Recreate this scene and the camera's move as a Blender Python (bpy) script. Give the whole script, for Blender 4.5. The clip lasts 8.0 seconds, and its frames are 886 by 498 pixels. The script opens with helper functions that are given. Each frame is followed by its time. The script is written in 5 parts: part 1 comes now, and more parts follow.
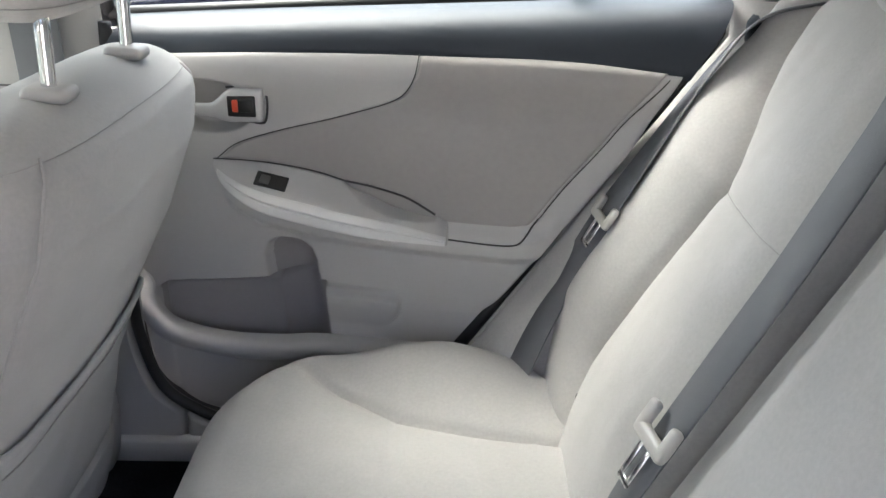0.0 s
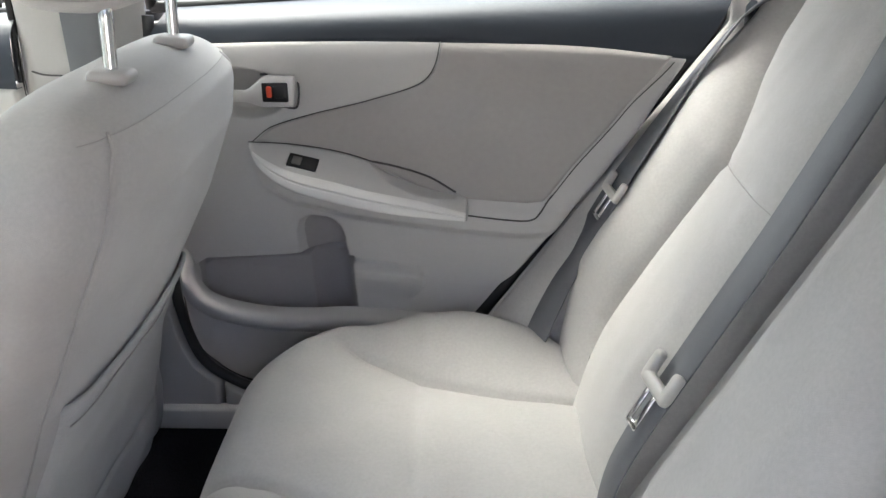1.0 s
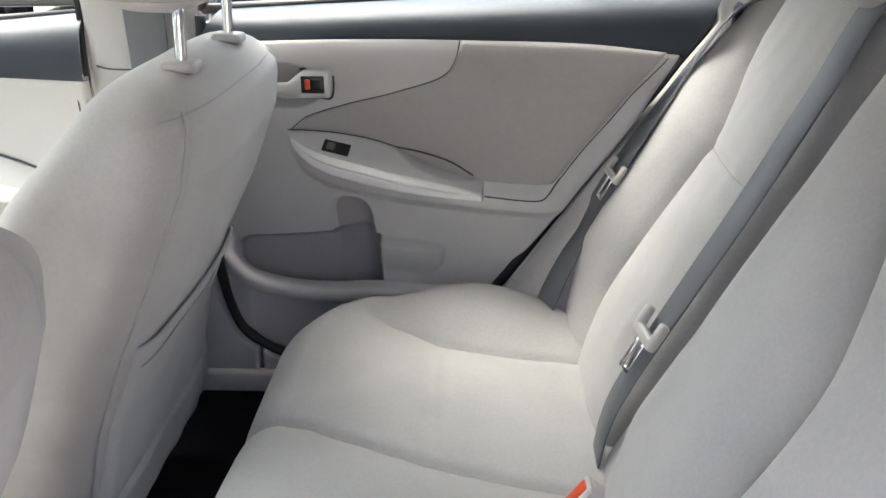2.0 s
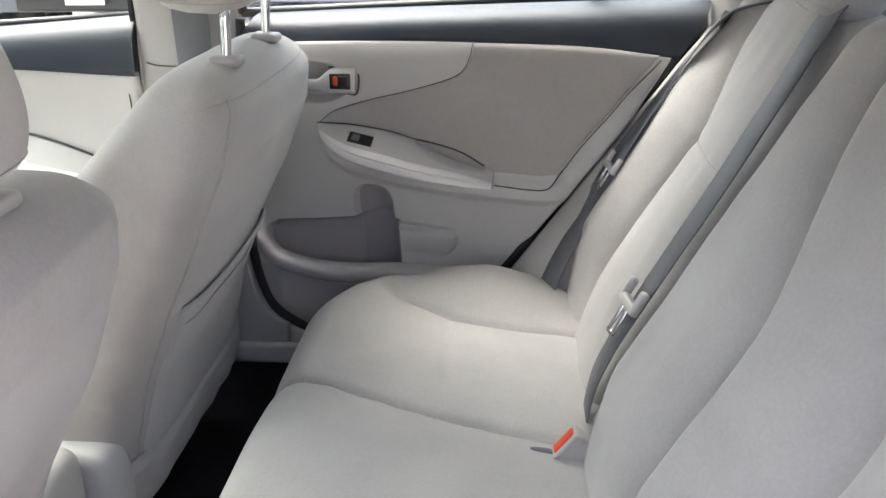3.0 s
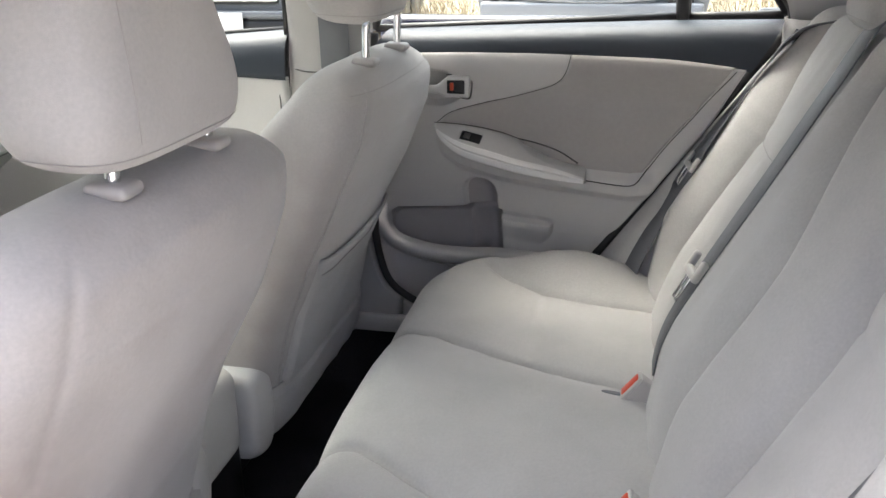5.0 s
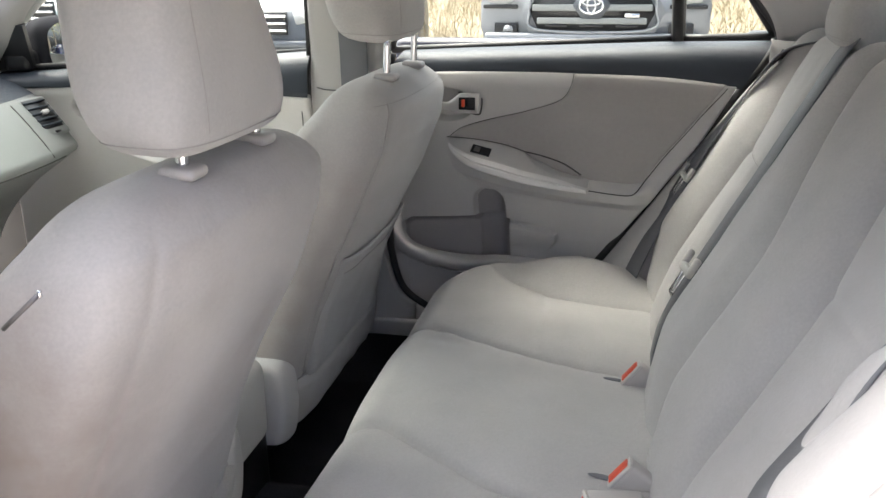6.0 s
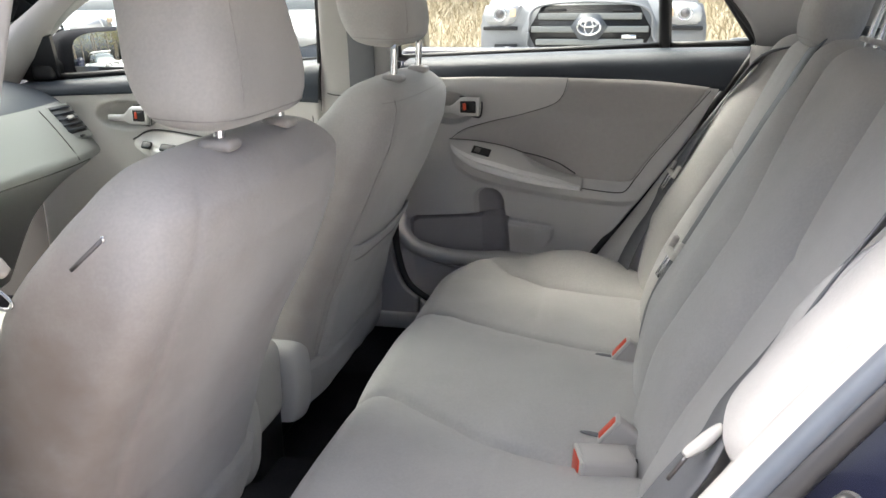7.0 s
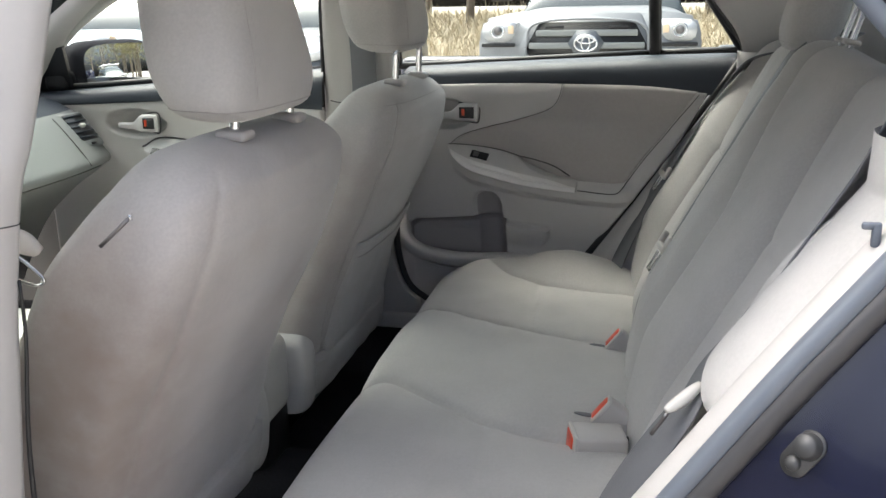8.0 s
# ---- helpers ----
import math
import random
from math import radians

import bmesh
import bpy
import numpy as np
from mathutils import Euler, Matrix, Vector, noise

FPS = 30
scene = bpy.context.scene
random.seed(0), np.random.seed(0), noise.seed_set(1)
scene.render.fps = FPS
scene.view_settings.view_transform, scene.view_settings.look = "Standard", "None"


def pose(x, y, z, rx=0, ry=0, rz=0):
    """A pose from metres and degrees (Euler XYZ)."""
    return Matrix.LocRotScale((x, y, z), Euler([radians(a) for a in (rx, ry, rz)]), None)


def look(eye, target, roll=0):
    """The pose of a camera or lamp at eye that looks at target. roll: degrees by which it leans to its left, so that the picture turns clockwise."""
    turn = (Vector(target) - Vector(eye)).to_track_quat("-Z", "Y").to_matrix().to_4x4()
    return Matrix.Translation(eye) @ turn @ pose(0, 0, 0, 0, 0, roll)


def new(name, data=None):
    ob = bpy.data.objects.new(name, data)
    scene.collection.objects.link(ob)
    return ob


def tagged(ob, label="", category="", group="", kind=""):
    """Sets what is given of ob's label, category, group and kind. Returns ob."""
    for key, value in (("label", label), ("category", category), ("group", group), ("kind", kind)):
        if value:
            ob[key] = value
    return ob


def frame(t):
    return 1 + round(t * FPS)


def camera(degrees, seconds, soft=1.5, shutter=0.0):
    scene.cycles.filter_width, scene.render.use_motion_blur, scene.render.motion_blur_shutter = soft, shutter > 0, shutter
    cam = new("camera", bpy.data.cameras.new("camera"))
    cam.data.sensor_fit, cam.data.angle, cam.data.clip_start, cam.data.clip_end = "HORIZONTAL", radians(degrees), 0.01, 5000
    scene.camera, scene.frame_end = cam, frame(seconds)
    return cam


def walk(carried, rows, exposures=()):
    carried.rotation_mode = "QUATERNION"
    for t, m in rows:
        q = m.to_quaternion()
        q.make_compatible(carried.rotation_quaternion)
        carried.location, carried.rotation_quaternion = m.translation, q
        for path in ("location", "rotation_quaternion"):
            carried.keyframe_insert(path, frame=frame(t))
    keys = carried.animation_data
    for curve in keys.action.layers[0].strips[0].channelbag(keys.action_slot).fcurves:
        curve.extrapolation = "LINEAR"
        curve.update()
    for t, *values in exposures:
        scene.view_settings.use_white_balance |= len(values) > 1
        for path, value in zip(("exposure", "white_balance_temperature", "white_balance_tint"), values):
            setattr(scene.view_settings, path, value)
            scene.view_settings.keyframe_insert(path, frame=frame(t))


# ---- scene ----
cam = camera(53.4, 8.0)
PATH = [
    (0, (-0.148, -0.452, 1.174), (-0.177, 1.387, 0.388), 0.3),
    (0.5, (-0.151, -0.489, 1.179), (-0.185, 1.347, 0.388), 0.1),
    (1, (-0.152, -0.538, 1.176), (-0.219, 1.298, 0.386), -0.7),
    (1.5, (-0.15, -0.61, 1.181), (-0.246, 1.228, 0.398), -0.9),
    (2.8, (-0.135, -0.796, 1.205), (-0.271, 1.04, 0.426), -0.4),
    (3, (-0.119, -0.824, 1.204), (-0.282, 1.019, 0.443), -0.5),
    (3.5, (-0.102, -0.894, 1.198), (-0.292, 0.955, 0.46), 0.0),
    (4, (-0.088, -0.966, 1.198), (-0.362, 0.878, 0.475), -0.4),
    (4.5, (-0.073, -1.021, 1.205), (-0.438, 0.813, 0.498), -0.6),
    (5, (-0.068, -1.067, 1.207), (-0.479, 0.763, 0.511), -0.8),
    (6.3, (-0.054, -1.242, 1.187), (-0.478, 0.616, 0.58), -0.7),
    (6.5, (-0.049, -1.272, 1.179), (-0.474, 0.59, 0.584), -0.8),
    (7, (-0.036, -1.325, 1.169), (-0.461, 0.542, 0.593), -0.8),
    (7.5, (-0.034, -1.365, 1.156), (-0.457, 0.51, 0.602), -0.9),
    (8, (-0.02, -1.402, 1.148), (-0.446, 0.477, 0.613), -1.0),
]
walk(cam, [(t, look(eye, target, roll)) for t, eye, target, roll in PATH],
     exposures=[(0.0, 3.23, 5990, 6), (1.5, 3.25, 6050, 7), (3.0, 3.16, 6100, 8), (4.0, 3.10, 6140, 8), (4.5, 2.97, 6170, 8), (5.0, 2.95, 6180, 8), (6.5, 2.70, 6230, 6), (7.0, 2.68, 6230, 6), (7.5, 2.63, 6210, 5), (8.0, 2.37, 6160, 4)])

# ---- light: an overcast day, sky through the windows and the open left rear door ----
world = bpy.data.worlds.new("overcast_sky")
scene.world = world
world.use_nodes = True
wn = world.node_tree.nodes
sky = wn.new("ShaderNodeTexSky")
sky.sky_type = "NISHITA"
sky.sun_disc = False
sky.sun_elevation = radians(63)
sky.sun_rotation = radians(-61)
sky.air_density, sky.dust_density, sky.ozone_density = 0.35, 10.0, 0.0
wn["Background"].inputs["Strength"].default_value = 0.15
world.node_tree.links.new(sky.outputs[0], wn["Background"].inputs["Color"])
sun_data = bpy.data.lights.new("sun", "SUN")
sun_data.energy, sun_data.angle, sun_data.color = 0.50, radians(142), (1.0, 0.995, 0.985)
sun = new("sun", sun_data)
sun.matrix_world = look((0, 0, 0), (0.36, -0.20, -0.82))


# ---- materials ----
def material(name, color, rough=0.7, metal=0.0, var=0.12, scale=30.0, big=3.0, bump=0.0, bump_scale=400.0,
             sheen=0.0, coat=0.0, spec=0.5, stain=0.0, stain_color=(0.25, 0.22, 0.2), blots=()):
    """A surface colour varied at two sizes, with fine relief and optional stains."""
    m = bpy.data.materials.new(name)
    m.use_nodes = True
    nt, b = m.node_tree, m.node_tree.nodes["Principled BSDF"]
    co = nt.nodes.new("ShaderNodeTexCoord")

    def noise_tex(sc, detail=4.0, w=0.0):
        n = nt.nodes.new("ShaderNodeTexNoise")
        n.inputs["Scale"].default_value, n.inputs["Detail"].default_value = sc, detail
        nt.links.new(co.outputs["Object"], n.inputs["Vector"])
        return n

    fine, large = noise_tex(scale), noise_tex(big, 3.0)
    add = nt.nodes.new("ShaderNodeMath")
    add.operation = "MULTIPLY_ADD"
    nt.links.new(large.outputs["Fac"], add.inputs[0])
    add.inputs[1].default_value = 0.6
    half = nt.nodes.new("ShaderNodeMath")
    half.operation = "MULTIPLY"
    half.inputs[1].default_value = 0.4
    nt.links.new(fine.outputs["Fac"], half.inputs[0])
    nt.links.new(half.outputs[0], add.inputs[2])
    ramp = nt.nodes.new("ShaderNodeValToRGB")
    ramp.color_ramp.elements[0].position, ramp.color_ramp.elements[1].position = 0.3, 0.7
    ramp.color_ramp.elements[0].color = (*[c * (1 - var) for c in color], 1)
    ramp.color_ramp.elements[1].color = (*[min(1, c * (1 + var)) for c in color], 1)
    nt.links.new(add.outputs[0], ramp.inputs["Fac"])
    out = ramp.outputs["Color"]
    if stain:
        st = noise_tex(5.5, 5.0)
        sr = nt.nodes.new("ShaderNodeValToRGB")
        sr.color_ramp.elements[0].position, sr.color_ramp.elements[1].position = 0.56, 0.78
        sr.color_ramp.elements[0].color, sr.color_ramp.elements[1].color = (0, 0, 0, 1), (stain, stain, stain, 1)
        nt.links.new(st.outputs["Fac"], sr.inputs["Fac"])
        mix = nt.nodes.new("ShaderNodeMix")
        mix.data_type = "RGBA"
        nt.links.new(sr.outputs["Color"], mix.inputs["Factor"])
        nt.links.new(out, mix.inputs["A"])
        mix.inputs["B"].default_value = (*stain_color, 1)
        out = mix.outputs["Result"]
    for centre, radius, weight in blots:
        # a rubbed-in smudge round a point, broken up by noise; M_FABRIC_SIDE's also hold shade
        far = nt.nodes.new("ShaderNodeVectorMath")
        far.operation = "DISTANCE"
        nt.links.new(co.outputs["Object"], far.inputs[0])
        far.inputs[1].default_value = centre
        fade = nt.nodes.new("ShaderNodeMapRange")
        fade.interpolation_type = "SMOOTHSTEP"
        nt.links.new(far.outputs["Value"], fade.inputs["Value"])
        fade.inputs["From Min"].default_value, fade.inputs["From Max"].default_value = radius, radius * 0.2
        fade.inputs["To Min"].default_value, fade.inputs["To Max"].default_value = 0.0, weight * 1.8
        rub = noise_tex(16.0, 5.0)
        mul = nt.nodes.new("ShaderNodeMath")
        mul.operation = "MULTIPLY"
        nt.links.new(fade.outputs["Result"], mul.inputs[0])
        nt.links.new(rub.outputs["Fac"], mul.inputs[1])
        mix = nt.nodes.new("ShaderNodeMix")
        mix.data_type = "RGBA"
        nt.links.new(mul.outputs[0], mix.inputs["Factor"])
        nt.links.new(out, mix.inputs["A"])
        mix.inputs["B"].default_value = (*stain_color, 1)
        out = mix.outputs["Result"]
    nt.links.new(out, b.inputs["Base Color"])
    b.inputs["Roughness"].default_value, b.inputs["Metallic"].default_value = rough, metal
    b.inputs["Specular IOR Level"].default_value = spec
    b.inputs["Sheen Weight"].default_value = sheen
    b.inputs["Coat Weight"].default_value = coat
    b.inputs["Coat Roughness"].default_value = 0.05
    if bump:
        bn = noise_tex(bump_scale, 2.0)
        bp = nt.nodes.new("ShaderNodeBump")
        bp.inputs["Strength"].default_value, bp.inputs["Distance"].default_value = bump, 0.002
        nt.links.new(bn.outputs["Fac"], bp.inputs["Height"])
        nt.links.new(bp.outputs["Normal"], b.inputs["Normal"])
    return m


M_FABRIC = material("seat_fabric", (0.435, 0.425, 0.410), 0.95, var=0.11, scale=260, big=7, bump=0.35, bump_scale=1400, sheen=0.3, spec=0.2, stain=0.16, stain_color=(0.33, 0.305, 0.28))
# the passenger seat's inner side: dirt smudges and side shade in one colour
M_FABRIC_SIDE = material("rubbed_shaded_seat_fabric", (0.435, 0.422, 0.407), 0.95, var=0.11, scale=260, big=7, bump=0.35, bump_scale=1400, sheen=0.3, spec=0.2, stain=0.22, stain_color=(0.31, 0.27, 0.245),
                         blots=(((-0.60, 0.10, 0.84), 0.17, 0.5), ((-0.66, 0.10, 0.66), 0.22, 0.5), ((-0.70, 0.10, 0.50), 0.16, 0.35)))
M_FABRIC_WORN = material("worn_seat_fabric", (0.435, 0.415, 0.400), 0.95, var=0.13, scale=260, big=6, bump=0.35, bump_scale=1400, sheen=0.3, spec=0.2, stain=0.38, stain_color=(0.25, 0.205, 0.18),
                         blots=(((-0.60, -0.60, 0.80), 0.19, 0.75), ((-0.66, -0.60, 0.68), 0.22, 0.75), ((-0.62, -0.58, 0.52), 0.22, 0.55), ((-0.50, -0.30, 0.66), 0.2, 0.25)))
M_INSERT = material("door_cloth", (0.385, 0.366, 0.350), 0.95, var=0.06, scale=120, big=4, bump=0.3, bump_scale=1200, sheen=0.2, spec=0.2)
M_PLASTIC = material("grey_trim_plastic", (0.52, 0.508, 0.492), 0.42, var=0.03, scale=200, big=3, bump=0.25, bump_scale=1500)
M_PILLAR = material("pillar_plastic", (0.42, 0.408, 0.394), 0.55, var=0.03, scale=200, big=3, bump=0.2, bump_scale=1500)
# the door plastic darkened for the shade inside the map pocket
M_POCKET_SHADE = material("pocket_shade_plastic", (0.37, 0.35, 0.34), 0.65, var=0.05, scale=200, big=4, bump=0.3, bump_scale=1200)
M_SHINY = material("satin_armrest_plastic", (0.74, 0.73, 0.71), 0.25, var=0.03, scale=200, big=3, bump=0.1, bump_scale=1500)
M_DARK = material("dark_slate_trim", (0.034, 0.041, 0.052), 0.40, var=0.08, scale=200, big=3, bump=0.3, bump_scale=1200, spec=0.3)
# darker than the cloth: seam thread and crease shade in one tone
M_SEAM_CREASE = material("seam_and_crease_shade", (0.37, 0.358, 0.342), 0.9)
M_GROOVE = material("panel_gap", (0.07, 0.068, 0.066), 0.8)
M_CARPET = material("black_carpet", (0.022, 0.022, 0.026), 1.0, var=0.4, scale=250, big=8, bump=0.9, bump_scale=500, spec=0.1)
M_RUBBER = material("black_rubber", (0.015, 0.015, 0.016), 0.5, var=0.1)
M_RUBBER_GREY = material("grey_door_seal", (0.10, 0.115, 0.14), 0.45, var=0.1)
M_SEAL_DARK = material("dark_door_seal", (0.035, 0.035, 0.038), 0.5, var=0.1)
M_BELT = material("belt_webbing", (0.13, 0.134, 0.143), 0.55, var=0.08, scale=600, big=20, bump=0.4, bump_scale=900)
M_TONGUE = material("ivory_belt_plastic", (0.52, 0.505, 0.47), 0.38, var=0.03)
M_BUCKLE = material("grey_buckle_plastic", (0.44, 0.42, 0.40), 0.4, var=0.04)
M_RED = material("red_button", (0.66, 0.075, 0.03), 0.35, var=0.06)
M_CHROME = material("chrome", (0.75, 0.75, 0.75), 0.12, 1.0, var=0.03)
M_STEEL = material("dull_steel", (0.20, 0.19, 0.19), 0.45, 1.0, var=0.12)
M_STRIKER = material("grey_striker_steel", (0.055, 0.056, 0.058), 0.5, 0.5, var=0.15)
M_SILVER = material("silver_handle_plastic", (0.62, 0.61, 0.60), 0.28, 0.35, var=0.03)
M_BLACK = material("black_plastic", (0.012, 0.012, 0.013), 0.35, var=0.1)
M_BLUE = material("dark_blue_paint", (0.004, 0.005, 0.017), 0.20, var=0.15, coat=0.2, spec=0.3)
M_DASH = material("dash_plastic", (0.20, 0.21, 0.205), 0.5, var=0.03, scale=200, big=3, bump=0.25, bump_scale=1500)
M_HEAD = material("headliner", (0.66, 0.64, 0.615), 0.95, var=0.04, scale=150, bump=0.2, bump_scale=900)
M_MIRROR = material("mirror_glass", (0.9, 0.92, 0.9), 0.01, 1.0, var=0.0)


def glass(name, tint):
    m = bpy.data.materials.new(name)
    m.use_nodes = True
    nt = m.node_tree
    nt.nodes.remove(nt.nodes["Principled BSDF"])
    tr, gl, mx, lw = (nt.nodes.new("ShaderNode" + k) for k in ("BsdfTransparent", "BsdfGlossy", "MixShader", "Fresnel"))
    tr.inputs["Color"].default_value = (*tint, 1)
    gl.inputs["Roughness"].default_value = 0.01
    lw.inputs["IOR"].default_value = 1.3
    nt.links.new(lw.outputs[0], mx.inputs[0])
    nt.links.new(tr.outputs[0], mx.inputs[1])
    nt.links.new(gl.outputs[0], mx.inputs[2])
    nt.links.new(mx.outputs[0], nt.nodes["Material Output"].inputs["Surface"])
    return m


M_GLASS = glass("window_glass", (0.74, 0.79, 0.765))
M_SCREEN = glass("windscreen_glass", (0.66, 0.73, 0.69))


# ---- modelling helpers ----
def thing(name, label, category, at=(0, 0, 0), group="", kind=""):
    ob = new(name)
    ob.empty_display_size = 0.05
    ob.matrix_world = pose(*at)
    return tagged(ob, label, category, group, kind)


def part(name, bm, mat, parent=None, label="", smooth=True):
    """Links a bmesh as one mesh object under a thing or a part."""
    me = bpy.data.meshes.new(name)
    bmesh.ops.recalc_face_normals(bm, faces=bm.faces)
    bm.to_mesh(me)
    bm.free()
    me.materials.append(mat)
    for p in me.polygons:
        p.use_smooth = smooth
    ob = new(name, me)
    if parent is not None:
        ob.parent = parent
        up = parent
        m = Matrix.Identity(4)
        while up is not None:
            m = up.matrix_basis @ m
            up = up.parent
        ob.matrix_basis = m.inverted()
    return tagged(ob, label)


def curve(pts, n):
    """n points evenly along a smooth line through pts (any dimension)."""
    p = np.array(pts, float)
    if len(p) == 2:
        return p[0] + np.linspace(0, 1, n)[:, None] * (p[1] - p[0])
    ext = np.vstack([2 * p[0] - p[1], p, 2 * p[-1] - p[-2]])
    dense = []
    for i in range(1, len(ext) - 2):
        a, b, c, d = ext[i - 1:i + 3]
        for t in np.linspace(0, 1, 24, endpoint=False):
            dense.append(0.5 * (2 * b + (c - a) * t + (2 * a - 5 * b + 4 * c - d) * t * t + (3 * b - a - 3 * c + d) * t ** 3))
    dense = np.array(dense + [p[-1]])
    s = np.concatenate([[0], np.cumsum(np.linalg.norm(np.diff(dense, axis=0), axis=1))])
    want = np.linspace(0, s[-1], n)
    return np.stack([np.interp(want, s, dense[:, k]) for k in range(p.shape[1])], 1)


def sheet(points, closed_u=False, closed_v=False, cap=False):
    """A bmesh over a grid of points[i][j]."""
    bm = bmesh.new()
    rows = [[bm.verts.new(q) for q in row] for row in points]
    nu, nv = len(rows), len(rows[0])
    for i in range(nu if closed_u else nu - 1):
        for j in range(nv if closed_v else nv - 1):
            a, b, c, d = rows[i][j], rows[(i + 1) % nu][j], rows[(i + 1) % nu][(j + 1) % nv], rows[i][(j + 1) % nv]
            bm.faces.new((a, b, c, d))
    if cap:
        bm.faces.new(rows[0])
        bm.faces.new(rows[-1])
    return bm


def coons(bottom, right, top, left, nu, nv):
    """A grid of 2D points inside four border lines (bottom and top run along u, left and right along v)."""
    b, t, l, r = curve(bottom, nu), curve(top, nu), curve(left, nv), curve(right, nv)
    u, v = np.linspace(0, 1, nu)[:, None, None], np.linspace(0, 1, nv)[None, :, None]
    ruled = (1 - v) * b[:, None] + v * t[:, None] + (1 - u) * l[None] + u * r[None]
    return ruled - ((1 - u) * (1 - v) * b[0] + u * (1 - v) * b[-1] + (1 - u) * v * t[0] + u * v * t[-1])


def edge_distance(g):
    """For each grid point, roughly how far it lies from the nearest border."""
    su = np.concatenate([np.zeros((1, g.shape[1])), np.cumsum(np.linalg.norm(np.diff(g, axis=0), axis=2), 0)])
    sv = np.concatenate([np.zeros((g.shape[0], 1)), np.cumsum(np.linalg.norm(np.diff(g, axis=1), axis=2), 1)], 1)
    return np.minimum(np.minimum(su, su[-1:] - su), np.minimum(sv, sv[:, -1:] - sv))


def slab(g, face, proud=0.004, radius=0.006, depth=0.012, bulge=None):
    """A panel over the 2D grid g, (x, z), standing proud of y = face(x, z) towards the cabin, with rounded rims."""
    d = edge_distance(g)
    e = np.clip(1 - d / radius, 0, 1)
    drop = radius * (1 - np.sqrt(np.clip(1 - e * e, 0, 1)))
    pts = []
    for i in range(g.shape[0]):
        row = []
        for j in range(g.shape[1]):
            x, z = g[i, j]
            y = face(x, z) - proud + drop[i, j] - (bulge(i / (g.shape[0] - 1), j / (g.shape[1] - 1)) if bulge else 0)
            row.append((x, y, z))
        pts.append(row)
    bm = sheet(pts)
    rim = [e for e in bm.edges if e.is_boundary]
    out = bmesh.ops.extrude_edge_only(bm, edges=rim)
    for v in out["geom"]:
        if isinstance(v, bmesh.types.BMVert):
            v.co.y += depth
    return bm


def rounded_box(size, at=(0, 0, 0), r=0.005, seg=3, turn=None):
    bm = bmesh.new()
    bmesh.ops.create_cube(bm, size=1)
    bmesh.ops.scale(bm, vec=size, verts=bm.verts)
    if r:
        bmesh.ops.bevel(bm, geom=bm.edges[:], offset=min(r, 0.49 * min(size)), segments=seg, affect="EDGES", profile=0.5)
    m = Matrix.Translation(at) @ (turn if turn is not None else Matrix.Identity(4))
    bmesh.ops.transform(bm, matrix=m, verts=bm.verts)
    return bm


def join(*bms):
    out = bms[0]
    for b in bms[1:]:
        me = bpy.data.meshes.new("joined")
        b.to_mesh(me)
        b.free()
        out.from_mesh(me)
        bpy.data.meshes.remove(me)
    return out


def tube(pts, r, n=64, sides=10, flat=1.0):
    """A round bar along a smooth line. r may be a function of the way along, 0 to 1."""
    c = curve(pts, n)
    rings, side = [], None
    for i, q in enumerate(c):
        tan = Vector(c[min(i + 1, n - 1)] - c[max(i - 1, 0)]).normalized()
        if side is None:
            side = tan.orthogonal().normalized()
        side = (side - tan * side.dot(tan)).normalized()
        other = tan.cross(side)
        rad = r(i / (n - 1)) if callable(r) else r
        rings.append([Vector(q) + rad * (math.cos(a) * side + flat * math.sin(a) * other)
                      for a in (2 * math.pi * k / sides for k in range(sides))])
    return sheet(rings, closed_v=True, cap=True)


def ribbon(pts, normals, width, thick=0.0014, n=70):
    """Webbing along a smooth line; normals gives the facing direction at each control point."""
    c, nn = curve(pts, n), curve(normals, n)
    rows = []
    for i in range(n):
        tan = Vector(c[min(i + 1, n - 1)] - c[max(i - 1, 0)]).normalized()
        nor = Vector(nn[i])
        nor = (nor - tan * nor.dot(tan)).normalized()
        side = tan.cross(nor)
        q, w = Vector(c[i]), width / 2
        rows.append([q + side * a + nor * b for a, b in ((-w, 0), (-w * 0.96, thick), (w * 0.96, thick), (w, 0), (w * 0.96, -thick), (-w * 0.96, -thick))])
    return sheet(rows, closed_v=True, cap=True)


def smooth01(a, b, x):
    t = np.clip((x - a) / (b - a), 0, 1)
    return t * t * (3 - 2 * t)


def hump(x, c, w):
    return math.exp(-((x - c) / w) ** 2)


def to_line(x, y, pts):
    """How far (x, y) lies from a line through pts."""
    best = 9.0
    for (ax, ay), (bx, by) in zip(pts[:-1], pts[1:]):
        dx, dy = bx - ax, by - ay
        t = max(0.0, min(1.0, ((x - ax) * dx + (y - ay) * dy) / (dx * dx + dy * dy)))
        best = min(best, math.hypot(x - ax - t * dx, y - ay - t * dy))
    return best

# ---- the car: x runs to the tail, y to the passenger's side, z up from the ground ----
# Rear bench cushion
CREASE_R = [(-0.42, 0.60), (-0.316, 0.549), (-0.268, 0.523), (-0.218, 0.485), (-0.115, 0.455), (0.0, 0.437)]
CREASE_C = [(-0.455, 0.275), (-0.378, 0.256), (-0.287, 0.223), (-0.221, 0.193), (-0.119, 0.162), (0.01, 0.126)]
CREASE_L = [(-0.455, -0.085), (-0.40, -0.099), (-0.29, -0.167), (-0.219, -0.214), (-0.107, -0.247), (0.01, -0.26)]
CREASE_O = [(x, -y) for x, y in CREASE_R]
CROSS_R, CROSS_L = [(-0.227, 0.471), (-0.215, 0.215)], [(-0.215, -0.25), (-0.218, -0.47)]


def side_of(x, line):
    return float(np.interp(x, [p[0] for p in line], [p[1] for p in line]))


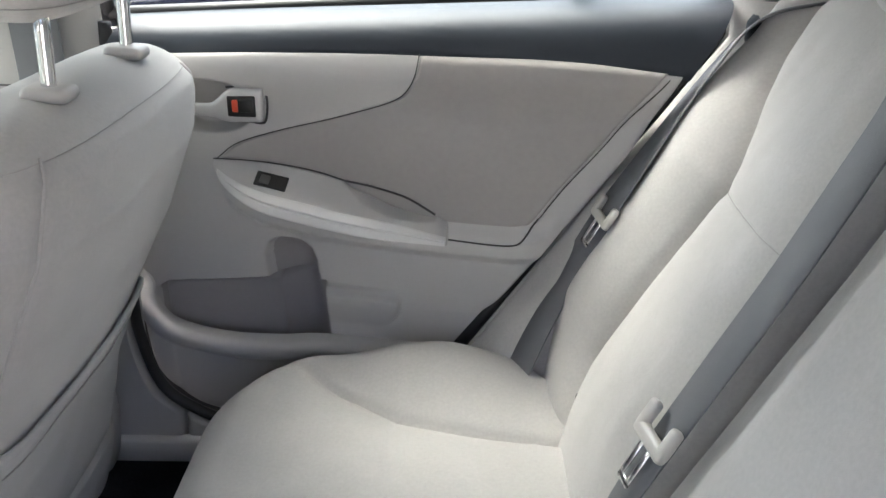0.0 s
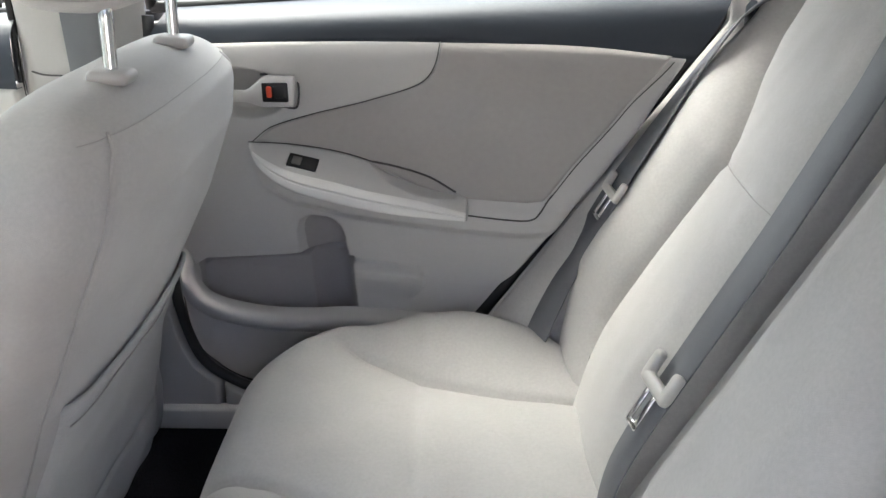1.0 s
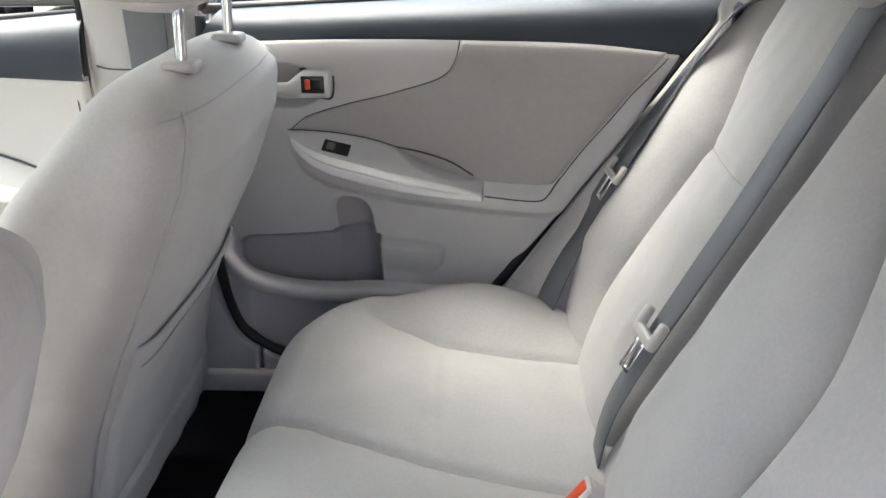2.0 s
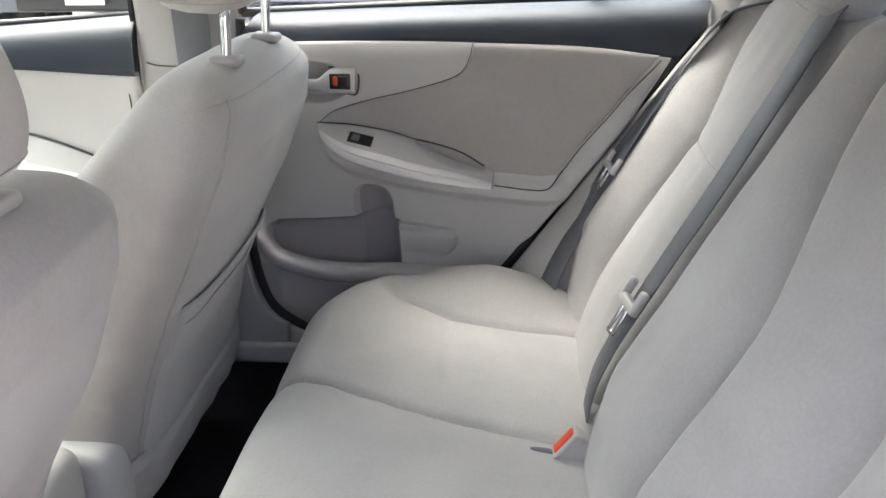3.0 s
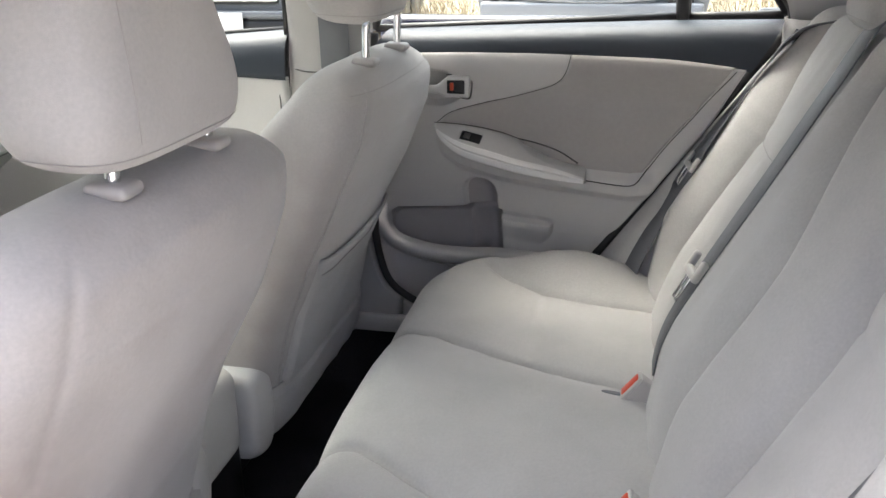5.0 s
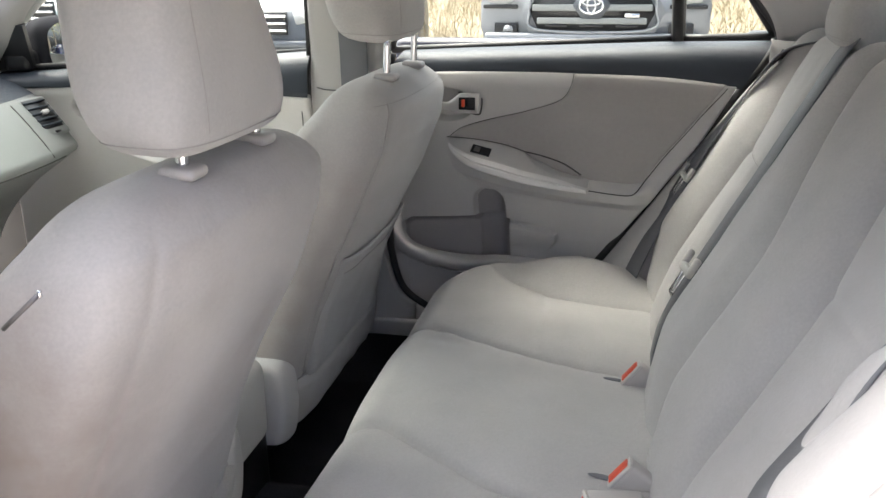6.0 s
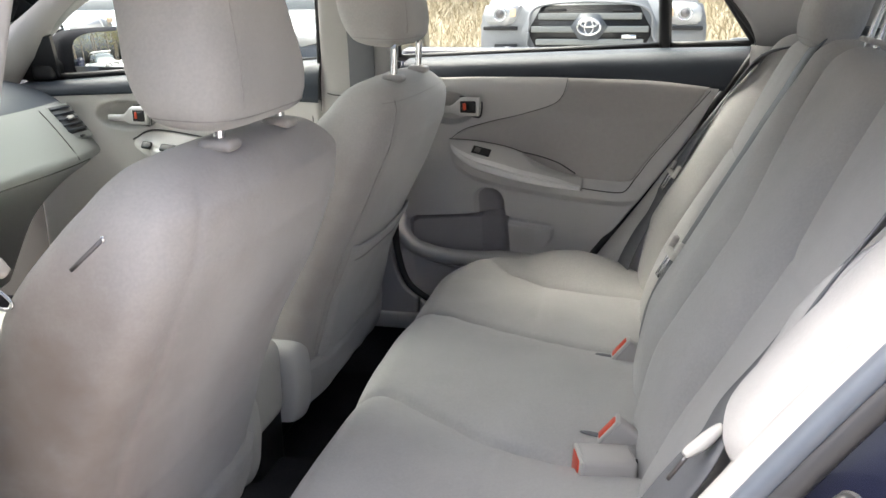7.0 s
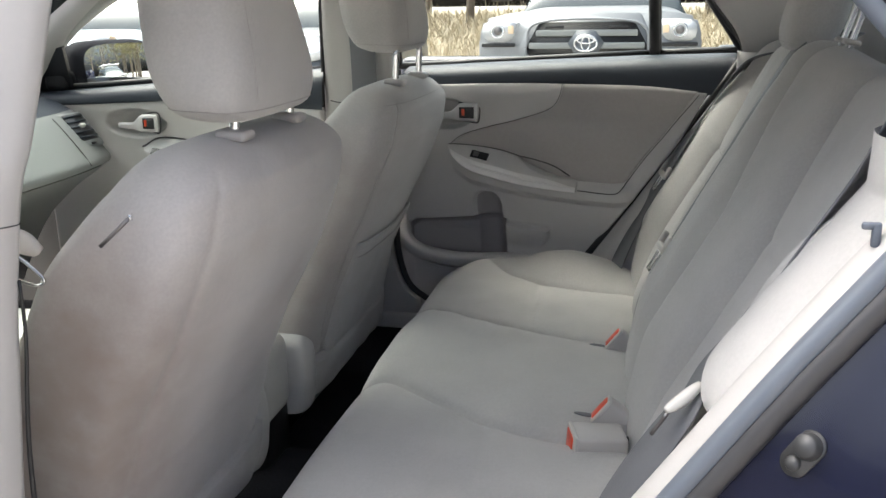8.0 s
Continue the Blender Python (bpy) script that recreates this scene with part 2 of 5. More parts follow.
def cushion_height(x, y):
    z = 0.540
    yr, yc, yl, yo = side_of(x, CREASE_R), side_of(x, CREASE_C), side_of(x, CREASE_L), side_of(x, CREASE_O)
    sharp = float(smooth01(-0.37, -0.28, x))
    if yc > y > yl:
        u = (y - yl) / (yc - yl)
        z += 0.018 * math.sin(math.pi * u) ** 0.6
    elif yo < y < yr:
        a, b = (yc, yr) if y > yc else (yo, yl)
        z += 0.008 * math.sin(math.pi * (y - a) / (b - a)) ** 0.5
    # the outer bolsters rise from a crease, which melts into a soft slope at the front
    over = y - yr if y > 0 else yo - y
    low = float(smooth01(-0.25, 1.0, 0))
    steep = (float(smooth01(-0.25, 1.0, min(1.0, over / 0.14))) - low) / (1 - low) if over > 0 else 0.0
    soft = float(smooth01(-0.06, 0.15, abs(y) - 0.52))
    z += (0.055 * sharp * steep + 0.044 * (1 - sharp) * soft) * (0.35 + 0.65 * smooth01(0.0, -0.18, x)) * (1 - 0.35 * smooth01(-0.32, -0.46, x))
    for line, deep, w, fade in ((CREASE_R, 0.010, 0.006, sharp), (CREASE_C, 0.011, 0.007, 1.0), (CREASE_L, 0.011, 0.007, 1.0), (CREASE_O, 0.010, 0.006, sharp),
                                (CROSS_R, 0.0025, 0.007, 1.0), (CROSS_L, 0.0025, 0.007, 1.0)):
        d = to_line(x, y, line)
        if d < 0.05:
            z -= fade * (deep * math.exp(-(d / w) ** 2) + 0.35 * deep * math.exp(-(d / (4 * w)) ** 2))
            if line is CREASE_C or line is CREASE_L:
                # slack cloth puckers beside the long creases
                z += 0.0022 * math.exp(-(d / 0.03) ** 2) * noise.noise(Vector((x * 38 + y * 20, y * 14 - x * 10, 6))) * smooth01(-0.05, -0.2, x)
    z += 0.0025 * noise.noise(Vector((x * 9, y * 9, 0))) + 0.0012 * noise.noise(Vector((x * 30, y * 14, 3)))
    z += 0.006 * hump(x, -0.40, 0.10)
    return z


rear_seat = thing("rear_seat", "light grey velour rear bench with stitched creases and two backrests", "car seat")
NX, NY = 120, 270
rows = []
for j in range(NY):
    y = 0.648 * (-1 + 2 * j / (NY - 1))
    end = math.sqrt(max(0.0, 1 - max(0.0, (abs(y) - 0.575) / 0.073) ** 2.4))
    front = -0.478 + 0.12 * smooth01(0.46, 0.66, abs(y)) ** 1.5
    back = 0.03 - 0.13 * smooth01(0.46, 0.66, abs(y))
    row = []
    for i in range(NX):
        u = i / (NX - 1)
        if u < 0.25:
            # the roll at the front edge, from under the knees up onto the seat
            s = u / 0.25
            ang = math.pi * 0.5 * (1 - s)
            x = front + 0.065 * (1 - math.sin(ang))
            z = cushion_height(front + 0.065, y) - 0.085 * (1 - math.cos(ang))
            if s < 0.12:
                z -= (0.12 - s) * 1.6
                x += (0.12 - s) * 0.25
        else:
            x = front + 0.065 + (back - front - 0.065) * (u - 0.25) / 0.75
            z = cushion_height(x, y)
        row.append((x, y, z - 0.16 * (1 - end)))
    rows.append(row)
rear_cushion = part("seat_cushion", sheet(rows), M_FABRIC, rear_seat)

# seam lines that also darken the cushion's creases by colour
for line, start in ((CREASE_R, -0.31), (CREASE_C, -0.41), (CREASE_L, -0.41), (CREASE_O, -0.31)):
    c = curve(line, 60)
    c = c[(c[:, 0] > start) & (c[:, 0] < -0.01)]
    part("seam", tube([(x, y, cushion_height(x, y) + 0.0004) for x, y in c[::3]], 0.0011, 90, 6), M_SEAM_CREASE, rear_cushion, "seam line with crease shade in its tone")

# Rear backrests: d metres proud of the leaning plane x = 0.54 (z - 0.55)
LEAN_X, LEAN_N = Vector((0.475, 0, 0.88)), Vector((-0.88, 0, 0.475))


def on_back(y, s, d):
    """A point s metres up the leaning plane from z = 0.55, d metres in front of it."""
    return Vector((0, y, 0.55)) + LEAN_X * s + LEAN_N * d


EDGE_S = (-0.10, 0.0, 0.05, 0.075, 0.14, 0.21, 0.28, 0.34, 0.37, 0.40, 0.445, 0.49, 0.62)
EDGE_Y = (0.455, 0.462, 0.484, 0.491, 0.484, 0.475, 0.464, 0.457, 0.466, 0.486, 0.518, 0.536, 0.552)


def insert_edge(s):
    """The outer border of a seat's middle field: narrow at the waist, spread out at the top."""
    return float(np.interp(s, EDGE_S, EDGE_Y))


def field(s):
    """The inner border of the field beside the open doorway."""
    return -0.268 + 0.08 * float(smooth01(0.28, 0.54, s))


def valley(s):
    """The deep crease beside the raised middle place."""
    return -0.102 + 0.11 * float(smooth01(0.26, 0.56, s))


def back_relief(y, s):
    a = abs(y)
    d = 0.0
    # outboard seats: a soft middle field, a valley and a bolster at its outer side
    for sgn, inner in ((1, 0.19), (-1, -field(s))):
        o = sgn * insert_edge(s)
        lo, hi = sorted((sgn * inner, o))
        if lo - 0.02 < y < hi + 0.02:
            u = max(0.0, min(1.0, (y - lo) / (hi - lo)))
            d += (0.030 * float(smooth01(0.195, 0.31, y)) if sgn > 0 else 0.020) * math.sin(math.pi * u) ** 0.40
        if sgn * y > sgn * o:
            u = (sgn * y - sgn * o) / 0.085
            d += 0.056 * math.sin(min(1.0, u) * math.pi / 2) ** 1.05
    d -= 0.014 * math.exp(-((a - insert_edge(s) - 0.004) / 0.010) ** 2)
    d -= 0.0030 * math.exp(-((s - 0.342) / 0.008) ** 2) * (1 if 0.255 < a < 0.47 else 0)
    # raised middle place, a valley beside it, and the inner bolster of the double seat
    v = valley(s)
    if v < y < 0.22:
        d += 0.056 * (1 - max(0.0, 1 - (y - v) / 0.095) ** 2.3) * smooth01(0.186, 0.070, y)
    ridge = v - 0.034
    if ridge < y <= v:
        d += 0.050 * (1 - ((y - ridge) / (v - ridge)) ** 2)
    elif field(s) < y <= ridge:
        d += 0.050 * ((y - field(s)) / (ridge - field(s))) ** 0.55
    d -= 0.026 * math.exp(-((y - v) / 0.014) ** 2)
    d -= 0.018 * math.exp(-((y - field(s)) / 0.020) ** 2)
    d += 0.0022 * noise.noise(Vector((y * 10, s * 8, 5))) + 0.001 * noise.noise(Vector((y * 30, s * 20, 9)))
    return d * (0.30 + 0.70 * smooth01(-0.04, 0.13, s)) + 0.010 * smooth01(-0.06, 0.02, s)


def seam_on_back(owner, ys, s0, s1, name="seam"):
    """A seam line up a backrest along y = ys(s), its darker tone holding crease shade."""
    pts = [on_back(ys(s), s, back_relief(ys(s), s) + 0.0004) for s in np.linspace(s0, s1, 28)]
    return part(name, tube(pts, 0.0011, 90, 6), M_SEAM_CREASE, owner, "seam line with crease shade in its tone")


def backrest(y0, y1, label):
    ny, ns = int((y1 - y0) / 0.005), 120
    rows = []
    for j in range(ny + 1):
        y = y0 + (y1 - y0) * j / ny
        e = min(y - y0, y1 - y)
        rim = 0.022 * (1 - math.sqrt(max(0.0, 1 - max(0.0, 1 - e / 0.022) ** 2)))
        row = []
        for i in range(ns + 1):
            q = i / ns
            s = -0.09 + q * 0.70
            top = 0.592 + 0.010 * hump(abs(y), 0.36, 0.14) + 0.010 * hump(y, 0.05, 0.12)
            d = back_relief(y, s) - rim
            over = max(0.0, s - (top - 0.06))
            if over > 0:
                ang = min(math.pi * 0.62, over / 0.055 * 1.15)
                s2, d2 = top - 0.06 + 0.055 * math.sin(ang), d - 0.055 * (1 - math.cos(ang))
            else:
                s2, d2 = s, d
            row.append(on_back(y, s2, d2))
        rows.append(row)
    body = part("backrest", sheet(rows), M_FABRIC, rear_seat, label)
    sol = body.modifiers.new("thickness", "SOLIDIFY")
    sol.thickness, sol.offset = 0.03, -1
    return body


back_right = backrest(0.218, 0.592, "single backrest beside the closed door")
back_left = backrest(-0.575, 0.208, "double backrest with a raised middle")

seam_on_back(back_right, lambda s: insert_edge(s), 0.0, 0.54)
# field and valley: crease shade drawn as a darker seam line
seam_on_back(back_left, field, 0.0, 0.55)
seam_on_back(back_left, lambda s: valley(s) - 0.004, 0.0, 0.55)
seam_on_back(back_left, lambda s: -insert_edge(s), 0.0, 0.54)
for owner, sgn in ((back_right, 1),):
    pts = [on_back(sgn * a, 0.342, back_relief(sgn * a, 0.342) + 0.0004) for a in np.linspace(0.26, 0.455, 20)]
    part("seam", tube(pts, 0.0006, 60, 6), M_SEAM_CREASE, owner, "seam line with crease shade in its tone")

# the small dark anchor buttons low on the backrests
for owner, ys in ((back_right, (0.472,)), (back_left, (-0.275,))):
    for y in ys:
        bm = bmesh.new()
        bmesh.ops.create_uvsphere(bm, u_segments=12, v_segments=8, radius=0.006)
        bmesh.ops.scale(bm, vec=(0.45, 0.8, 1.1), verts=bm.verts)
        bmesh.ops.translate(bm, vec=on_back(y, 0.03, back_relief(y, 0.03) + 0.002), verts=bm.verts)
        part("anchor_button", bm, M_GROOVE, owner, "small dark round button")

# Side fillers between backrest and door opening, on both sides
SEAL = [(-0.20, 0.47), (-0.136, 0.554), (-0.037, 0.693), (0.067, 0.847), (0.136, 0.943), (0.173, 0.992)]


def seal_x(z):
    return float(np.interp(z, [p[1] for p in SEAL], [p[0] for p in SEAL]))


def side_filler(sgn, label):
    ob = thing("side_bolster", label, "car seat", group="side bolsters")
    low = 0.44 if sgn > 0 else 0.775
    for name, z0 in (("bolster", low), ("trim_strip", 0.44)):
        rows = []
        for i in range(91):
            z = z0 + (1.04 - z0) * i / 90
            xs = seal_x(z)
            tuck = 0.0
            if sgn > 0:
                prof = [(0.54 * (z - 0.55) + 0.035, 0.560), (xs + 0.040, 0.590), (xs + 0.008, 0.625), (xs + 0.004, 0.645)]
                edge = [(xs + 0.005, 0.646), (xs + 0.008, 0.656), (xs + 0.014, 0.668)]
            else:
                tuck = 0.07 * (1 - math.sqrt(max(0.0, 1 - max(0.0, 1 - (z - z0) / 0.06) ** 2)))
                prof = [(0.54 * (z - 0.55) + 0.050, 0.525), (xs + 0.035, 0.550), (xs + 0.006, 0.578), (xs - 0.002, 0.603), (xs - 0.003, 0.640), (xs + 0.008, 0.674)]
                edge = [(xs + 0.045, 0.640), (xs + 0.020, 0.660), (xs + 0.007, 0.678), (xs + 0.010, 0.694), (xs + 0.022, 0.708)]
            seg = curve(prof if name == "bolster" else edge, 31)
            row = []
            for j, (x, y) in enumerate(seg):
                w = j / (len(seg) - 1)
                e = 0.005 * (1 - min(1.0, 8 * w, 8 * (1 - w))) ** 2
                ripple = 0.002 * noise.noise(Vector((z * 14, y * 20, sgn))) if name == "bolster" else 0.0
                row.append((x + e + ripple + (tuck if name == "bolster" else 0.0), sgn * y, z))
            rows.append(row)
        part(name, sheet(rows), M_FABRIC if name == "bolster" else M_PILLAR, ob, "" if name == "bolster" else "smooth pale plastic trim")
    return ob


side_filler(1, "light grey velour bolster beside the closed door")
filler_l = side_filler(-1, "light grey velour bolster beside the open doorway")


part("trim_clip", join(rounded_box((0.007, 0.006, 0.020), (0.160, -0.692, 0.972), 0.002, 2), rounded_box((0.010, 0.006, 0.006), (0.154, -0.692, 0.979), 0.002, 2)), M_RUBBER_GREY, filler_l, "small dark plastic clip")

# Head restraints of the bench
def soft_block(w_low, w_high, depth, height, n_pow=3.6, rings=22, sides=40, crown=0.25):
    """An upholstered block standing on z = 0: rounded in plan, narrowing upwards, rounded above and below."""
    out = []
    for i in range(rings + 1):
        q = i / rings
        z = height * q
        kb = math.sqrt(max(0.0, 1 - (1 - min(1.0, q / 0.40)) ** 2.2))
        kt = (1 - (max(0.0, q - 1 + crown) / crown) ** 2.4) ** 0.5
        w = (w_low + (w_high - w_low) * q) * (0.60 + 0.40 * kb) * (0.80 + 0.20 * kt)
        t = depth * (0.45 + 0.55 * kb) * (0.35 + 0.65 * kt)
        if i in (0, rings):
            w, t = w * 0.86, t * 0.55
        row = []
        for a in range(sides):
            c, s = math.cos(2 * math.pi * a / sides), math.sin(2 * math.pi * a / sides)
            row.append(Vector((t / 2 * math.copysign(abs(c) ** (2 / n_pow), c), w / 2 * math.copysign(abs(s) ** (2 / n_pow), s), z)))
        out.append(row)
    return out


def head_restraint(at, w_low, w_high, depth, height, gap, post, tilt, label, group, ahead=0.0, lean=0.0, guide=(0.040, 0.034, 0.013)):
    ob = thing("head_restraint", label, "headrest", at, group)
    m = Matrix.Translation(at) @ pose(0, 0, 0, 0, tilt, 0)
    rings = [[m @ (q + Vector((-ahead - lean * q.z, 0, gap))) for q in row] for row in soft_block(w_low, w_high, depth, height)]
    pad = part("cushion", sheet(rings, closed_v=True, cap=True), M_FABRIC, ob)
    sub = pad.modifiers.new("round", "SUBSURF")
    sub.levels = sub.render_levels = 1
    part("seam", tube([*rings[2], rings[2][0]], 0.0005, 120, 6), M_SEAM_CREASE, ob, "seam line with crease shade in its tone")
    if lean:
        part("seam", tube([rings[i][37] + Vector((0.0006, 0, 0)) for i in range(3, 19)], 0.0004, 60, 6), M_SEAM_CREASE, ob, "seam line with crease shade in its tone")
    for sgn in (-1, 1):
        part("post", tube([m @ Vector((0, sgn * post, -0.05)), m @ Vector((0, sgn * post, gap + 0.05))], 0.0065 if lean else 0.0045, 4, 14), M_CHROME, ob, "polished steel post")
        part("guide", rounded_box(guide, (m @ Vector((0, sgn * post, 0.004))), 0.006, 3, pose(0, 0, 0, 0, tilt, 0)), M_BUCKLE, ob, "grey plastic guide")
    return ob


head_restraint((0.268, 0.315, 1.046), 0.165, 0.15, 0.095, 0.17, 0.0, 0.04, 15, "light grey velour headrest over the single backrest", "rear headrests", 0.015)
head_restraint((0.264, -0.008, 1.083), 0.22, 0.18, 0.10, 0.13, 0.085, 0.028, 15, "light grey velour middle headrest on steel posts", "rear headrests", guide=(0.024, 0.020, 0.008))
head_restraint((0.285, -0.36, 1.075), 0.25, 0.20, 0.11, 0.17, 0.06, 0.07, 15, "light grey velour headrest beside the open doorway", "rear headrests", 0.01)



# ---- front seats ----
def seat_profile(z):
    """Back face, front face and half width of a front backrest at height z."""
    zs = [0.26, 0.43, 0.60, 0.70, 0.80, 0.90, 0.96, 1.00]
    xb = np.interp(z, zs, [-0.665, -0.632, -0.590, -0.550, -0.498, -0.456, -0.446, -0.456])
    th = np.interp(z, zs, [0.17, 0.18, 0.177, 0.176, 0.172, 0.163, 0.142, 0.122])
    hw = np.interp(z, zs, [0.225, 0.245, 0.258, 0.268, 0.270, 0.262, 0.248, 0.235])
    return float(xb), float(xb - th), float(hw)


def front_seat(yc, label, pocket, worn):
    fabric = M_FABRIC_WORN if worn else M_FABRIC_SIDE
    ob = thing("front_seat", label, "car seat", (-0.7, yc, 0.25), "front seats")
    sides, levels = 300, 130
    PIPING = math.radians(40)

    def ring_point(z, ang):
        """A point of the backrest's skin: round bolsters in front, firmer corners behind, a rounded top."""
        xb, xf, hw = seat_profile(z)
        cx, ht = (xb + xf) / 2, (xb - xf) / 2
        k = math.sqrt(max(0.0, 1 - ((z - 0.935) / 0.0655) ** 2)) if z > 0.935 else 1.0
        hw *= 0.66 + 0.34 * k
        ht *= 0.30 + 0.70 * k
        c, s = math.cos(ang), math.sin(ang)
        px = cx + ht * math.copysign(abs(c) ** (2 / 4.2), c)
        py = hw * math.copysign(abs(s) ** (2 / 4.2), s)
        if c < 0:
            px -= 0.035 * float(smooth01(0.10, 0.23, abs(py)) * smooth01(0.98, 0.85, z))
        else:
            px += 0.012 * (1 - (py / hw) ** 2) * float(smooth01(0.4, 0.7, z))
        wave = 0.003 * noise.noise(Vector((py * 8 + yc * 30, z * 8, px * 8)))
        away = abs(abs(ang if ang < math.pi else ang - 2 * math.pi) - PIPING)
        sunk = (0.0035 if pocket else 0.0030) * math.exp(-(away / 0.05) ** 2) * float(smooth01(0.99, 0.95, z))
        return Vector((px + wave - sunk * c, yc + py + wave * 0.6 - sunk * s, z))

    dense = np.linspace(0, 2 * math.pi, 721)
    ex = 2 / 4.2
    dx, dy = np.sign(np.cos(dense)) * 0.085 * np.abs(np.cos(dense)) ** ex, np.sign(np.sin(dense)) * 0.26 * np.abs(np.sin(dense)) ** ex
    run = np.concatenate([[0], np.cumsum(np.hypot(np.diff(dx), np.diff(dy)))])
    turn = np.interp(np.linspace(0, run[-1], sides, endpoint=False), run, dense)
    rows = [[ring_point(0.41 + 0.59 * i / levels, a) for a in turn] for i in range(levels + 1)]
    last = rows[-1]
    mid = sum(last, Vector()) / len(last)
    for k in range(1, 9):
        f = 1 - k / 8.5
        rows.append([mid + (q - mid) * f + Vector((0, 0, 0.006 * (1 - f * f))) for q in last])
    rest = part("backrest", sheet(rows, closed_v=True, cap=True), fabric, ob)
    # seams round the rear panel
    for sgn in (-1, 1) if pocket else ():
        part("piping", tube([ring_point(z, sgn * PIPING) + Vector((0.0010, sgn * 0.0006, 0)) for z in np.linspace(0.44, 0.975, 40)], 0.0016, 160, 8), fabric, rest, "corded seam")
    if pocket:
        part("seam", tube([ring_point(0.972, a) + Vector((0.0004, 0, 0.0004)) for a in np.linspace(-1.1, 1.1, 24)], 0.0005, 80, 6), M_SEAM_CREASE, rest, "seam line with crease shade in its tone")
    if pocket:
        # a slack map pocket with a hemmed top edge
        g = []
        for i in range(41):
            u = -1 + 2 * i / 40
            col = []
            for j in range(31):
                v = j / 30
                ztop = 0.705 - 0.012 * (1 - u * u)
                z = 0.47 + (ztop - 0.47) * v
                xb, xf, hw = seat_profile(z)
                w = 0.195
                x = xb + 0.004 + 0.013 * (1 - u ** 4) * (0.25 + 0.75 * v) + 0.005 * hump(v, 0.97, 0.035) + 0.004 * noise.noise(Vector((u * 3, v * 3, 2)))
                if abs(u) > 0.96 or v < 0.03:
                    x -= 0.012
                col.append((x, yc + u * w, z))
            g.append(col)
        pk = part("seat_pocket", sheet(g), M_FABRIC, ob, "slack cloth map pocket")
        s = pk.modifiers.new("thickness", "SOLIDIFY")
        s.thickness = 0.004
        part("hem_stitch", tube([Vector(g[i][26]) + Vector((0.0014, 0, 0)) for i in range(2, 39, 2)], 0.0010, 90, 6), M_SEAM_CREASE, pk, "stitched hem")
    # lower rear valance and the seat cushion in front
    g = []
    for i in range(61):
        u = -1 + 2 * i / 60
        col = []
        for j in range(17):
            v = j / 16
            z = 0.395 + 0.085 * v - 0.012 * u * u * (1 - v)
            x = seat_profile(z)[0] + 0.008 - 0.030 * abs(u) ** 6 + 0.004 * math.sin(math.pi * v) + 0.004 * noise.noise(Vector((u * 4, v * 2, 7 + yc)))
            if v > 0.93 or v < 0.05:
                x -= 0.010
            col.append((x, yc + u * 0.246, z))
        g.append(col)
    vl = part("rear_valance", sheet(g), fabric, ob, "cloth flap under the backrest")
    s = vl.modifiers.new("thickness", "SOLIDIFY")
    s.thickness = 0.004
    # moulded covers over the backrest's hinges
    for sgn in (-1, 1):
        rows = []
        for i in range(21):
            q = i / 20
            inset = 0.016 * (1 - math.sqrt(max(0.0, 1 - max(0.0, (q - 0.35) / 0.65) ** 2)))
            k = 0.90 + 0.10 * smooth01(0.0, 0.3, q) if q < 1 else 0.90
            row = []
            for a in range(48):
                c, e = math.cos(2 * math.pi * a / 48), math.sin(2 * math.pi * a / 48)
                hx, hz2 = 0.058 - inset, 0.086 - inset
                px, pz = hx * math.copysign(abs(c) ** 0.42, c), hz2 * math.copysign(abs(e) ** 0.42, e)
                row.append((-0.687 + px * k + 0.10 * pz - 0.012 * max(0.0, pz / 0.084), yc + sgn * (0.215 + 0.062 * q), 0.448 + pz * k))
            rows.append(row)
        part("hinge_cover", sheet(rows, closed_v=True, cap=True), M_PLASTIC, ob, "grey plastic hinge cover")
    part("seat_cushion", rounded_box((0.52, 0.50, 0.20), (-0.97, yc, 0.45), 0.06, 6), fabric, ob)
    part("seat_base", rounded_box((0.42, 0.38, 0.16), (-0.96, yc, 0.31), 0.02, 2), M_BLACK, ob, "black seat base")
    for sgn in (-1, 1):
        part("seat_rail", rounded_box((0.50, 0.035, 0.03), (-0.86, yc + sgn * 0.18, 0.215), 0.006, 2), M_STEEL, ob, "steel floor rail")
    return ob


front_seat(0.36, "light grey velour front passenger seat with a map pocket", True, False)
front_seat(-0.36, "stained light grey velour driver's seat, seen from behind", False, True)
head_restraint((-0.487, 0.358, 1.0), 0.30, 0.19, 0.14, 0.22, 0.055, 0.092, 3, "light grey velour headrest raised on steel posts", "front headrests", 0.030, 0.24)
head_restraint((-0.487, -0.358, 1.0), 0.31, 0.19, 0.14, 0.22, 0.014, 0.084, 3, "light grey velour headrest set low on the driver's seat", "front headrests", 0.020, 0.24)

# a thin metal clip pushed into the driver's backrest
pen = thing("metal_pin", "thin dull steel pin stuck to the driver's backrest", "pin")
part("shaft", tube([(-0.518, -0.631, 0.946), (-0.548, -0.640, 0.918)], 0.0022, 4, 8), M_STEEL, pen)
part("head", rounded_box((0.004, 0.004, 0.007), (-0.517, -0.630, 0.947), 0.001, 1), M_CHROME, pen, "bright tip")

# ---- centre console, floor, sills ----
console = thing("centre_console", "light grey plastic centre console box between the front seats", "console")
part("box", rounded_box((0.36, 0.15, 0.16), (-0.84, 0.005, 0.478), 0.030, 5), M_PLASTIC, console)
part("shift_deck", rounded_box((0.42, 0.16, 0.10), (-1.13, 0.03, 0.505), 0.02, 3), M_PLASTIC, console)
